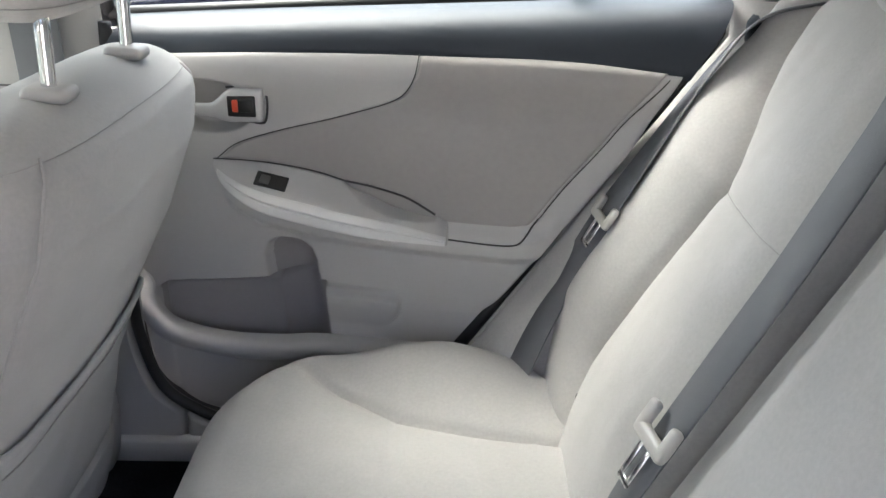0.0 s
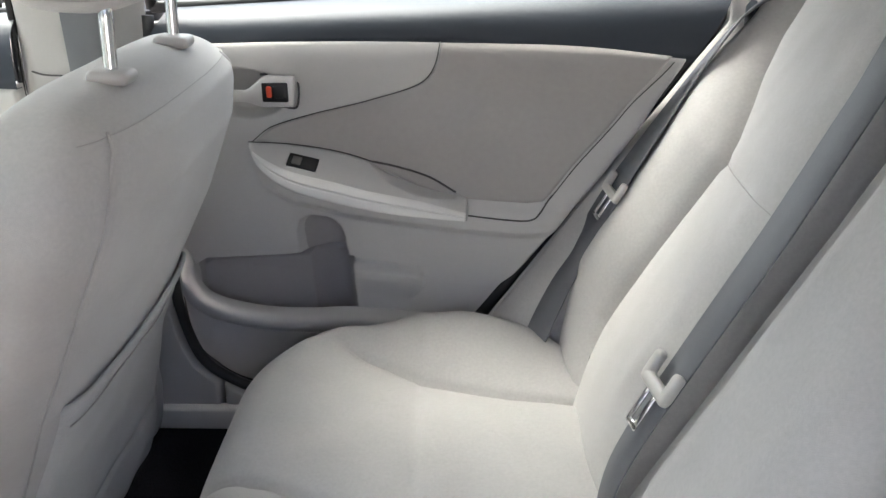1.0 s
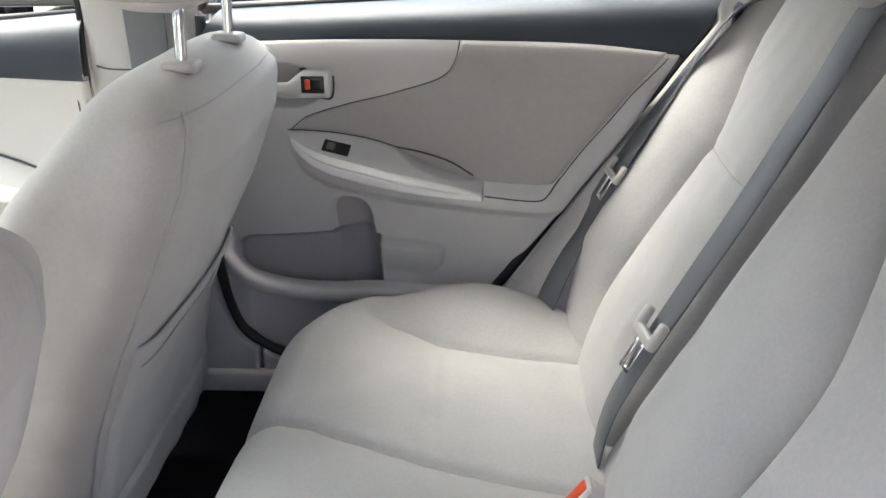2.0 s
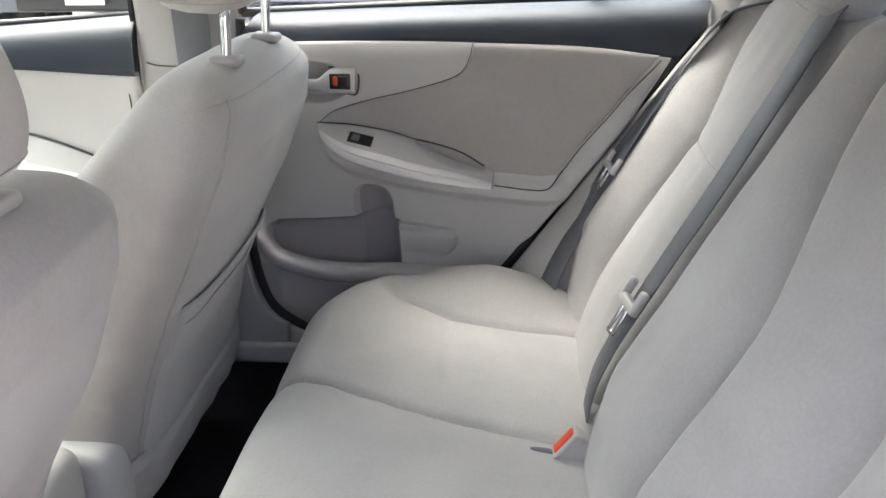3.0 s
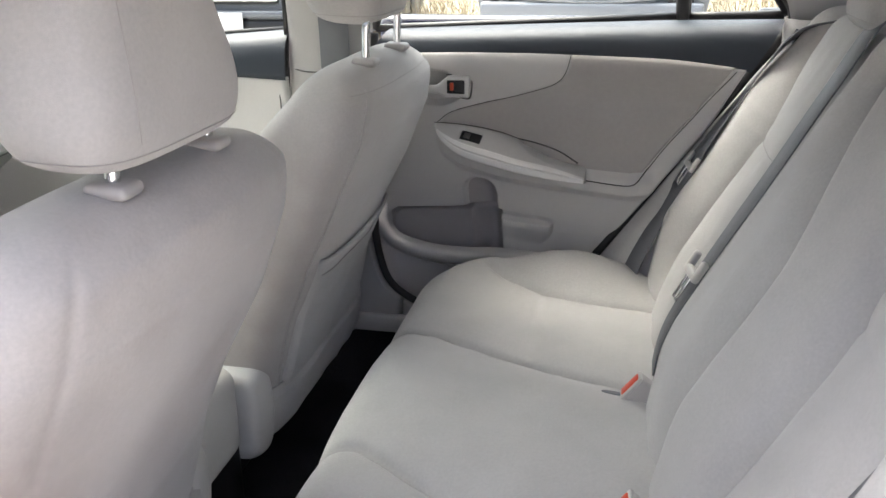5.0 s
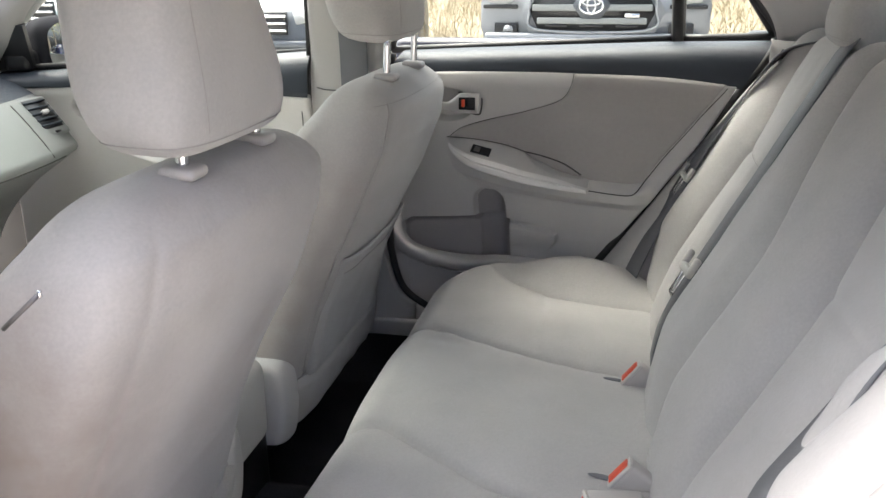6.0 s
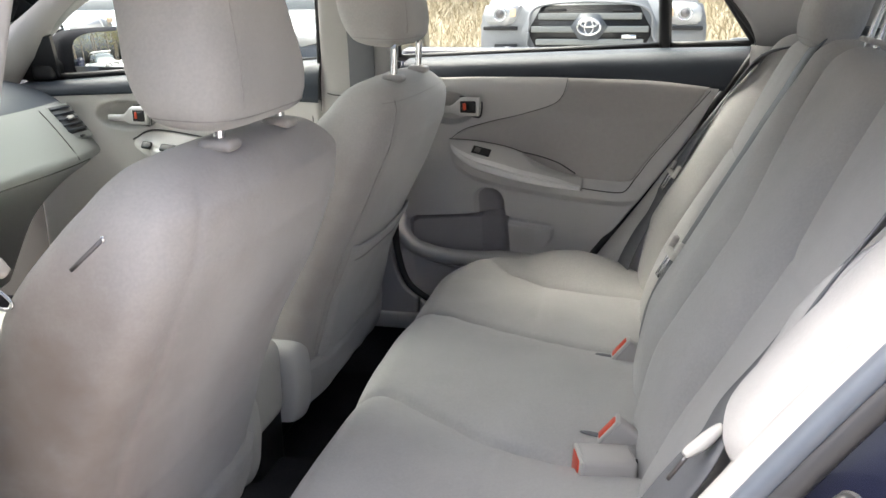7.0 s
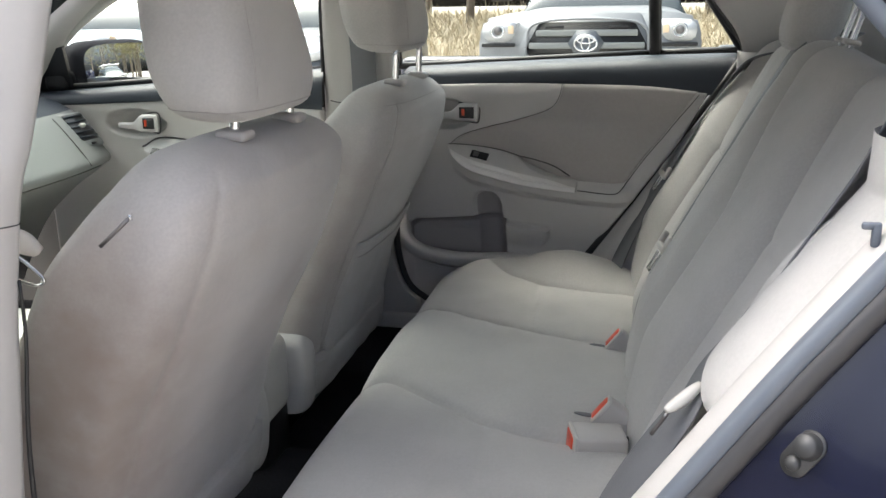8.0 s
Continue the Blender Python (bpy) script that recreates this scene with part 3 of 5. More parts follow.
part("foot", rounded_box((0.55, 0.13, 0.20), (-0.95, 0.03, 0.33), 0.02, 3), M_BLACK, console, "black lower console")

floor_rows = []
for i in range(60):
    x = -1.9 + 2.1 * i / 59
    row = []
    for j in range(60):
        y = -0.68 + 1.36 * j / 59
        z = 0.24 + 0.07 * smooth01(0.16, 0.06, abs(y)) + 0.11 * smooth01(0.61, 0.66, abs(y)) + 0.004 * noise.noise(Vector((x * 8, y * 8, 1)))
        row.append((x, y, z))
    floor_rows.append(row)
floor = part("floor", sheet(floor_rows), M_CARPET)
tagged(floor, "black car carpet over the floor and tunnel", "carpet", kind="structure")
floor_s = floor.modifiers.new("thickness", "SOLIDIFY")
floor_s.thickness, floor_s.offset = 0.03, -1


# ---- doors on the passenger's side ----
def door_face(x, z):
    return 0.672 - 0.095 * (x + 0.40) + 0.13 * (0.72 - max(z, 0.60))


POCKET_TOP = ((-0.60, 0.586), (-0.587, 0.612), (-0.564, 0.626), (-0.478, 0.634), (-0.415, 0.641), (-0.33, 0.641))
LIP = ((-0.590, 0.628), (-0.588, 0.604), (-0.581, 0.584), (-0.562, 0.564), (-0.521, 0.551), (-0.465, 0.544), (-0.400, 0.545), (-0.335, 0.550), (-0.20, 0.545))
UNDER_ARM = ((-0.475, 0.800), (-0.455, 0.762), (-0.416, 0.737), (-0.339, 0.718), (-0.261, 0.708), (-0.161, 0.699), (-0.075, 0.694), (-0.03, 0.700), (0.05, 0.80))


def along(line, x):
    return float(np.interp(x, [p[0] for p in line], [p[1] for p in line]))


def shoulder(x, z):
    """The swell under the belt line and the soft hollow below it."""
    return -0.016 * hump(z, 0.950, 0.034) + 0.005 * hump(z, 0.888, 0.022) * smooth01(-0.44, -0.38, x)


def pocket_depth(x, z):
    """How deep the map pocket and the bottle hollow go."""
    top, low = along(POCKET_TOP, x), along(LIP[2:], x) - 0.040
    mouth = smooth01(-0.590, -0.580, x) * smooth01(-0.330, -0.338, x) * smooth01(low - 0.006, low + 0.006, z)
    pocket = (0.034 + 0.016 * smooth01(top - 0.018, top - 0.004, z)) * mouth * smooth01(top + 0.002, top - 0.004, z)
    mid, half = -0.378 + 0.08 * (0.664 - z), 0.036 + 0.03 * max(0.0, 0.66 - z)
    across, up = abs(x - mid) / half, max(0.0, z - 0.672) / 0.037
    e = across ** 2.4 + up ** 2.2
    bottle = (0.046 + 0.020 * max(-1.0, min(1.0, (x - mid) / half))) * max(0.0, 1 - e) ** 0.5 * smooth01(low - 0.006, low + 0.006, z)
    return max(pocket, bottle + 0.45 * pocket)


def door_relief(x, z):
    """How deep the door panel is pressed outwards (minus: stands into the cabin)."""
    d = pocket_depth(x, z)
    # a small shelf behind the bottle hollow: a sharp upper edge that fades downwards
    edge = 0.628 - 0.085 * (x + 0.34) - 0.35 * max(0.0, x + 0.245) ** 1.5
    tail = smooth01(-0.223, -0.231, x + 3.0 * max(0.0, 0.600 - z) ** 1.4) * smooth01(-0.338, -0.330, x)
    d -= 0.014 * smooth01(edge + 0.002, edge - 0.004, z) * smooth01(edge - 0.055, edge - 0.012, z) * tail
    d += 0.004 * hump(z, edge + 0.004, 0.005) * smooth01(-0.22, -0.24, x) * smooth01(-0.345, -0.330, x)
    # the lip under the pocket, and the foot of the panel tucked in below it
    line = along(LIP[2:], x) - 0.030
    d += 0.026 * smooth01(line - 0.012, line - 0.026, z) * smooth01(-0.612, -0.575, x)
    # dish behind the inner handle
    e = ((x + 0.470) / 0.062) ** 2 + ((z - 0.897) / 0.037) ** 2
    d += 0.034 * smooth01(1.10, 0.62, e)
    # the ledge that carries the armrest and runs on behind it
    under = along(UNDER_ARM, x)
    d -= 0.017 * smooth01(under - 0.014, under + 0.006, z) * smooth01(under + 0.055, under + 0.022, z) * smooth01(-0.475, -0.43, x) * smooth01(0.0, -0.06, x)
    return d + shoulder(x, z)


def insert_face(x, z):
    return door_face(x, z) + shoulder(x, z)


door_1 = thing("door_1", "closed rear door with grey cloth insert and plastic armrest", "car door", kind="structure")
g = coons([(-0.612, 0.575), (-0.602, 0.47), (-0.565, 0.41), (-0.48, 0.385), (-0.30, 0.385), (-0.205, 0.462)],
          [(-0.205, 0.462), (-0.136, 0.554), (-0.037, 0.693), (0.067, 0.847), (0.118, 0.955)],
          [(-0.595, 0.965), (-0.51, 0.968), (-0.363, 0.975), (-0.192, 0.977), (-0.017, 0.967), (0.118, 0.955)],
          [(-0.612, 0.575), (-0.611, 0.65), (-0.606, 0.80), (-0.598, 0.965)], 340, 300)
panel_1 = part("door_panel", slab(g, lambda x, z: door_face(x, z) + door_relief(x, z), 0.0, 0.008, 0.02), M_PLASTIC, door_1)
# shade in the map pocket and bottle hollow is put into a darker plastic
panel_1.data.materials.append(M_POCKET_SHADE)
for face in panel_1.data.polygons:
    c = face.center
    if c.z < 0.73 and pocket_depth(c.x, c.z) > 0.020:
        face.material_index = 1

# the rounded lip that closes the pocket in front
lip_path = curve([(-0.607, 0.650), *LIP], 110)
rows = []
for i, (x, z) in enumerate(lip_path):
    q = i / 109
    tx, tz = lip_path[min(i + 1, 109)] - lip_path[max(i - 1, 0)]
    run = math.hypot(tx, tz)
    nx, nz = tz / run, -tx / run
    out = smooth01(0.0, 0.22, q)
    row = []
    for w, p in curve([(-0.004, 0.000), (-0.0025, 0.019), (0.001, 0.026), (0.007, 0.030), (0.018, 0.029), (0.028, 0.021), (0.034, 0.006), (0.036, -0.026)], 26):
        px, pz = x - nx * w * -1.0, z + nz * w
        row.append((px, door_face(px, pz) - p * out - 0.001, pz))
    rows.append(row)
part("pocket_lip", sheet(rows), M_PLASTIC, door_1, "rounded lip of the map pocket")

TRIM = [(-0.466, 0.824), (-0.434, 0.848), (-0.373, 0.868), (-0.299, 0.887), (-0.227, 0.913), (-0.203, 0.940), (-0.194, 0.974)]
g = coons([(-0.466, 0.824), (-0.40, 0.817), (-0.30, 0.792), (-0.20, 0.745), (-0.155, 0.727), (-0.10, 0.722), (-0.068, 0.724)],
          [(-0.068, 0.724), (-0.045, 0.75), (-0.009, 0.805), (0.045, 0.877), (0.098, 0.958)],
          [(-0.194, 0.974), (-0.017, 0.969), (0.098, 0.958)], TRIM, 90, 70)
part("cloth_insert", slab(g, insert_face, 0.0018, 0.004, 0.02, lambda u, v: 0.006 * math.sin(math.pi * u) * math.sin(math.pi * v)), M_INSERT, door_1, "taut taupe cloth insert")
part("insert_gap", tube([(x, insert_face(x, z) - 0.0012, z) for x, z in curve(TRIM, 30)], 0.0008, 60, 8), M_GROOVE, door_1, "dark joint line")
part("insert_gap", tube([(x, insert_face(x, z) - 0.0032, z) for x, z in curve([(-0.068, 0.722), (-0.045, 0.748), (-0.009, 0.803), (0.045, 0.875), (0.1, 0.952)], 40)], 0.0008, 60, 8), M_GROOVE, door_1, "dark joint line")
part("insert_gap", tube([(x, min(insert_face(x, z) - 0.0032, door_face(x, z) + door_relief(x, z) - 0.001), z) for x, z in curve([(-0.158, 0.7245), (-0.10, 0.7195), (-0.070, 0.7205), (-0.056, 0.732), (-0.040, 0.756)], 40)], 0.0012, 30, 8), M_GROOVE, door_1, "dark joint line")

# armrest: a lens-shaped ledge with a pale lip and a pull cup
ARM_BACK = [(-0.470, 0.824), (-0.423, 0.823), (-0.378, 0.819), (-0.333, 0.811), (-0.294, 0.799), (-0.258, 0.792), (-0.214, 0.778), (-0.176, 0.755), (-0.158, 0.746)]
CUP_LOW = ((-0.298, 0.799), (-0.270, 0.777), (-0.235, 0.762), (-0.200, 0.754), (-0.172, 0.750))
g = coons([(-0.472, 0.818), (-0.452, 0.787), (-0.40, 0.757), (-0.304, 0.734), (-0.22, 0.722), (-0.160, 0.719)],
          [(-0.160, 0.719), (-0.159, 0.732), (-0.158, 0.746)], ARM_BACK,
          [(-0.472, 0.818), (-0.471, 0.821), (-0.470, 0.824)], 200, 80)


def ledge(u, v):
    """A rounded lip, a fine groove over it, and the shelf that runs back to the door."""
    length = math.sin(math.pi / 2 * min(1.0, u / 0.30)) ** 0.7
    tail = 1 - 0.30 * smooth01(0.6, 1.0, u)
    if v < 0.16:
        p = math.sqrt(max(0.0, 1 - (1 - v / 0.16) ** 2))
    else:
        p = 1 - 0.06 * smooth01(0.16, 0.40, v) - 0.94 * (max(0.0, v - 0.38) / 0.62) ** 1.1
    return 0.050 * length * p * tail - 0.0016 * hump(v, 0.33, 0.018) * length


def arm_cup(x, z):
    """The hollow of the pull cup between its lower rim and the back of the armrest."""
    low, top = along(CUP_LOW, x), along(ARM_BACK, x)
    return smooth01(-0.299, -0.286, x) * smooth01(-0.172, -0.184, x) * smooth01(low - 0.003, low + 0.004, z) * smooth01(top + 0.001, top - 0.003, z)


arm = part("armrest", slab(g, lambda x, z: door_face(x, z) + 0.026 * arm_cup(x, z), 0.002, 0.004, 0.012, ledge), M_PLASTIC, door_1, "soft grey plastic armrest")
part("armrest_lip", slab(g[1:-1, 6:42], door_face, 0.0034, 0.0025, 0.006, lambda u, v: ledge(u, (6 + 35 * v) / 79)), M_SHINY, arm, "pale satin plastic lip")
def on_arm(u, v, proud=0.0):
    """A point of the armrest's skin."""
    i, j = u * (g.shape[0] - 1), v * (g.shape[1] - 1)
    x, z = g[int(i), int(j)]
    return Vector((x, door_face(x, z) - 0.002 - ledge(u, v) - proud, z))


def arm_box(u0, u1, v0, v1, thick, proud):
    """A low block laid on the shelf of the armrest."""
    a, b, c = on_arm(u0, (v0 + v1) / 2), on_arm(u1, (v0 + v1) / 2), on_arm((u0 + u1) / 2, v0)
    d = on_arm((u0 + u1) / 2, v1)
    ex, ey = (b - a).normalized(), (d - c).normalized()
    ez = ex.cross(ey).normalized()
    if ez.y > 0:
        ez = -ez
    ey = ez.cross(ex)
    m = Matrix((ex, ey, ez)).transposed().to_4x4()
    return rounded_box(((b - a).length, (d - c).length, thick), (a + b) / 2 + ez * proud, 0.0015, 2, m)


part("switch_plate", arm_box(0.205, 0.335, 0.60, 0.83, 0.006, -0.0012), M_BLACK, arm, "black recess for the window switch")
part("window_switch", arm_box(0.225, 0.265, 0.65, 0.79, 0.006, 0.0010), M_STEEL, arm, "grey rocker switch")
part("cup_gap", tube([(x, door_face(x, z) - 0.0045, z + 0.001) for x, z in ARM_BACK[4:8]], 0.0015, 40, 8), M_GROOVE, arm, "dark rim of the pull cup")
part("armrest_gap", tube([(x, door_face(x, z) - 0.0040, z + 0.001) for x, z in ARM_BACK[:5]], 0.0009, 40, 8), M_GROOVE, arm, "fine dark joint behind the armrest")

# inner handle
hx, hz = -0.421, 0.905
hy = door_face(hx, hz)


def handle(owner, x, y, z, w, h, reach):
    """A silver pull lever that flares into a plate round a lock button."""
    turn = pose(0, 0, 0, 0, 0, -4)
    n, rows = 40, []
    for i in range(n + 1):
        q = i / n
        px = x - w / 2 - reach + (w + reach) * q
        flare = smooth01(0.38, 0.66, q)
        half = (0.0075 + 0.0025 * q) * (1 - flare) + h / 2 * flare
        mid = z - 0.009 * (1 - flare) * (1 - 0.4 * q)
        out = 0.004 + 0.013 * smooth01(0.0, 0.62, q) + 0.0025 * q
        thin = 0.004 + 0.004 * flare
        ring = []
        for k in range(28):
            a = 2 * math.pi * k / 28
            c, s1 = math.cos(a), math.sin(a)
            ring.append((px + 0.002 * s1 * flare, y - out + thin * math.copysign(abs(c) ** 0.7, c), mid + half * math.copysign(abs(s1) ** (0.9 - 0.55 * flare), s1)))
        rows.append(ring)
    bez = part("pull_lever", sheet(rows, closed_v=True, cap=True), M_SILVER, owner, "silver pull lever with a framed end")
    part("lock_well", rounded_box((w * 0.72, 0.006, h * 0.62), (x + w * 0.0, y - 0.0255, z), 0.002, 2, turn), M_BLACK, bez, "black lock well")
    part("lock_button", rounded_box((w * 0.34, 0.006, h * 0.40), (x + w * 0.13, y - 0.0275, z + 0.001), 0.002, 2, turn), M_BLACK, bez, "black lock button")
    part("lock_mark", rounded_box((w * 0.15, 0.0065, h * 0.36), (x - w * 0.15, y - 0.0275, z + 0.001), 0.0015, 2, turn), M_RED, bez, "red mark of the lock button")
    edge = [(x - w * 0.42, z + h / 2), (x + w * 0.5, z + h / 2 + 0.001), (x + w * 0.53, z - h / 2), (x + w * 0.1, z - h / 2 - 0.001)]
    part("bezel_gap", tube([(a, y - 0.013, b) for a, b in edge], 0.0016, 50, 6), M_GROOVE, bez, "dark joint round the plate")


handle(door_1, hx + 0.002, hy + 0.006, hz - 0.002, 0.050, 0.043, 0.062)
part("handle_cap", rounded_box((0.040, 0.012, 0.010), (hx, hy - 0.008, hz + 0.026), 0.003, 2, pose(0, 0, 0, 0, 10, -4)), M_PLASTIC, door_1, "grey cap over the handle")

def belt_strip(x0, x1, low, high, face, owner, slant=0.0):
    """The dark roll of trim under a window."""
    n, rows = 80, []
    for i in range(n + 1):
        x = x0 + (x1 - x0) * i / n
        row = []
        for j in range(19):
            a = math.pi / 2 * j / 18
            zl, zh = low(x), high(x)
            z = zl + (zh - zl) * math.sin(a) ** 0.8
            y = face(x, zl) - 0.010 + 0.064 * (1 - math.cos(a)) ** 1.3
            row.append((x + slant * (z - zl), y, z))
        row.insert(0, (row[0][0], row[0][1] + 0.02, row[0][2] - 0.001))
        rows.append(row)
    return part("belt_trim", sheet(rows), M_DARK, owner, "dark slate trim below the window")


def lerp_of(pts):
    xs, zs = [p[0] for p in pts], [p[1] for p in pts]
    return lambda x: float(np.interp(x, xs, zs))


belt_strip(-0.597, 0.125, lerp_of([(-0.60, 0.960), (-0.51, 0.963), (-0.363, 0.970), (-0.192, 0.972), (-0.017, 0.962), (0.125, 0.950)]),
           lerp_of([(-0.60, 1.006), (-0.327, 1.019), (-0.069, 1.031), (0.19, 1.038)]), door_face, door_1, 0.62)


def glass_y(z):
    return 0.700 - 0.38 * (z - 1.03)


def window(name, corners, label, frame_mat=M_RUBBER, side=1):
    """A pane through the corners (x, z) with a rubber frame round it."""
    ob = thing(name, label, "window", kind="structure")
    pts = [Vector((x, side * glass_y(z), z)) for x, z in corners]
    bm = bmesh.new()
    f = bm.faces.new([bm.verts.new(p) for p in pts])
    pane = part("pane", bm, M_GLASS, ob, smooth=False)
    for a, b in zip(pts, pts[1:] + pts[:1]):
        part("window_frame", tube([a, b], 0.008, 4, 8), frame_mat, ob, "black rubber frame")
    return ob


window("window_1", [(-0.60, 1.005), (0.0, 1.034), (-0.012, 1.27), (-0.575, 1.27)], "closed rear door window")
window("window_2", [(0.012, 1.034), (0.192, 1.04), (0.11, 1.155), (0.0, 1.26)], "small fixed quarter window")
window("window_3", [(-1.62, 0.945), (-0.775, 1.000), (-0.72, 1.38), (-0.90, 1.375), (-1.20, 1.29), (-1.50, 1.165)], "closed front passenger window")


def screen(name, pts, label):
    """A large curved-looking front or rear pane through four corners."""
    ob = thing(name, label, "window", kind="structure")
    g = [[Vector(pts[0]).lerp(Vector(pts[1]), u / 8).lerp(Vector(pts[3]).lerp(Vector(pts[2]), u / 8), v / 4) + Vector((bow * math.sin(math.pi * u / 8), 0, 0.02 * math.sin(math.pi * u / 8)))
          for v in range(5)] for u in range(9) for bow in ((-0.08 if pts[0][0] < 0 else 0.06),)]
    part("pane", sheet(g), M_SCREEN, ob)
    part("window_frame", tube(pts + pts[:1], 0.01, 60, 6), M_RUBBER, ob, "black rubber frame")


screen("window_4", [(-1.78, -0.64, 0.95), (-1.78, 0.64, 0.95), (-1.05, 0.54, 1.385), (-1.05, -0.54, 1.385)], "clear windscreen")
screen("window_5", [(0.92, -0.58, 1.0), (0.92, 0.58, 1.0), (0.62, 0.52, 1.385), (0.62, -0.52, 1.385)], "clear rear window")
bar = part("window_divider", tube([(0.005, glass_y(1.03) - 0.006, 1.03), (-0.003, glass_y(1.17) - 0.006, 1.17), (-0.010, glass_y(1.27) - 0.006, 1.27)], 0.0125, 12, 8), M_RUBBER, door_1, "black upright bar between the panes")

# rubber seals round the door opening
part("door_seal", tube([(-0.592, 0.668, 1.0), (-0.605, 0.668, 0.80), (-0.609, 0.672, 0.62), (-0.606, 0.672, 0.55), (-0.585, 0.672, 0.472), (-0.545, 0.672, 0.432), (-0.48, 0.672, 0.405), (-0.36, 0.672, 0.395)], 0.0085, 90, 8), M_RUBBER, door_1, "black rubber seal")
part("door_seal", tube([(-0.215, 0.672, 0.455), (-0.136, 0.667, 0.556), (-0.037, 0.662, 0.695), (0.067, 0.652, 0.849), (0.136, 0.645, 0.945), (0.172, 0.655, 0.995), (0.197, 0.672, 1.045), (0.155, 0.668, 1.105), (0.105, 0.645, 1.165), (-0.02, 0.585, 1.31)], 0.0100, 110, 8), M_RUBBER, door_1, "black rubber seal")
part("door_skin", rounded_box((0.80, 0.05, 0.68), (-0.23, 0.845, 0.68), 0.02, 2), M_BLUE, door_1, "dark blue painted outer skin")

# front passenger door
def fdoor_face(x, z):
    return 0.690 - 0.03 * (x + 1.2) + 0.10 * (0.72 - max(z, 0.6))


door_2 = thing("door_2", "closed front door with pale grey plastic panel and armrest", "car door", kind="structure")


def fdoor_relief(x, z):
    e = ((x + 1.31) / 0.085) ** 2 + ((z - 0.862) / 0.036) ** 2
    d = 0.052 * smooth01(1.10, 0.80, e)
    d -= 0.008 * hump(z, 0.90, 0.025)
    return d


g = coons([(-1.62, 0.42), (-1.2, 0.40), (-0.79, 0.42)], [(-0.79, 0.42), (-0.785, 0.908)], [(-1.62, 0.908), (-1.2, 0.927), (-0.785, 0.908)], [(-1.62, 0.42), (-1.62, 0.93)], 220, 130)
part("door_panel", slab(g, lambda x, z: fdoor_face(x, z) + fdoor_relief(x, z), 0.0, 0.008, 0.02), M_PLASTIC, door_2)
part("panel_joint", tube([(-0.802, fdoor_face(-0.80, 0.9) - 0.001, 0.90), (-0.805, fdoor_face(-0.80, 0.7) - 0.001, 0.70)], 0.0015, 6, 6), M_GROOVE, door_2, "thin dark joint")
belt_strip(-1.62, -0.782, lerp_of([(-1.62, 0.903), (-1.2, 0.922), (-0.78, 0.904)]), lerp_of([(-1.62, 0.938), (-1.5, 0.945), (-1.2, 0.968), (-0.78, 1.003)]), fdoor_face, door_2)
g = coons([(-1.30, 0.785), (-1.22, 0.748), (-1.0, 0.705), (-0.84, 0.69)], [(-0.84, 0.69), (-0.835, 0.73)], [(-1.30, 0.80), (-1.22, 0.825), (-1.0, 0.79), (-0.835, 0.73)], [(-1.30, 0.785), (-1.30, 0.80)], 70, 30)
arm2 = part("armrest", slab(g, fdoor_face, 0.002, 0.004, 0.012, ledge), M_PLASTIC, door_2, "grey plastic armrest")
part("armrest_lip", slab(g[1:-1, 2:16], fdoor_face, 0.0034, 0.0025, 0.006, lambda u, v: ledge(u, (2 + 13 * v) / 29)), M_SHINY, arm2, "pale satin plastic lip")
part("armrest_gap", tube([(x, fdoor_face(x, z) - 0.003, z) for x, z in curve([(-1.30, 0.80), (-1.22, 0.826), (-1.0, 0.791), (-0.84, 0.733)], 30)], 0.0022, 60, 6), M_GROOVE, arm2, "dark joint behind the armrest")
for x, w in ((-1.24, 0.026), (-1.18, 0.045)):
    part("window_switch", rounded_box((w, 0.02, 0.008), (x, fdoor_face(x, 0.8) - 0.040, 0.793 - 0.1 * (x + 1.24)), 0.003, 2, pose(0, 0, 0, 50, 6, 0)), M_BLACK, arm2, "black rocker switch")
fx, fz = -1.262, 0.865
fy = fdoor_face(fx, fz)
handle(door_2, fx + 0.004, fy, fz, 0.046, 0.046, 0.075)
part("door_seal", tube([(-0.795, 0.678, 0.45), (-0.792, 0.678, 0.80), (-0.788, 0.676, 0.93), (-0.786, 0.680, 1.01), (-0.765, 0.628, 1.20), (-0.74, 0.57, 1.35)], 0.005, 60, 8), M_RUBBER, door_2, "black rubber seal")
part("door_skin", rounded_box((1.0, 0.05, 0.60), (-1.19, 0.845, 0.61), 0.02, 2), M_BLUE, door_2, "dark blue painted outer skin")
# black triangle at the foot of the windscreen pillar
bm = bmesh.new()
tri = [bm.verts.new((x, glass_y(z) - 0.012, z)) for x, z in ((-1.68, 0.940), (-1.515, 0.948), (-1.500, 1.055), (-1.545, 1.055))]
bm.faces.new(tri)
tri2 = part("sail_panel", bm, M_BLACK, door_2, "black corner panel inside the mirror", smooth=False)
sm = tri2.modifiers.new("thickness", "SOLIDIFY")
sm.thickness = 0.012

# outside mirror on the front passenger door
mirror = thing("wing_mirror", "black wing mirror that shows the lane behind", "mirror")
mc = Vector((-1.505, 0.885, 0.992))
mturn = pose(0, 0, 0, 0, -3, -21)
rows = [[(mc + mturn.to_3x3() @ Vector((-q.z + 0.06, q.y, q.x)))for q in row] for row in soft_block(0.285, 0.24, 0.152, 0.11, 4.0)]
part("housing", sheet(rows, closed_v=True, cap=True), M_CARPET, mirror, "black plastic housing")
part("arm", rounded_box((0.07, 0.14, 0.05), (-1.555, 0.775, 0.965), 0.015, 3), M_BLACK, mirror)
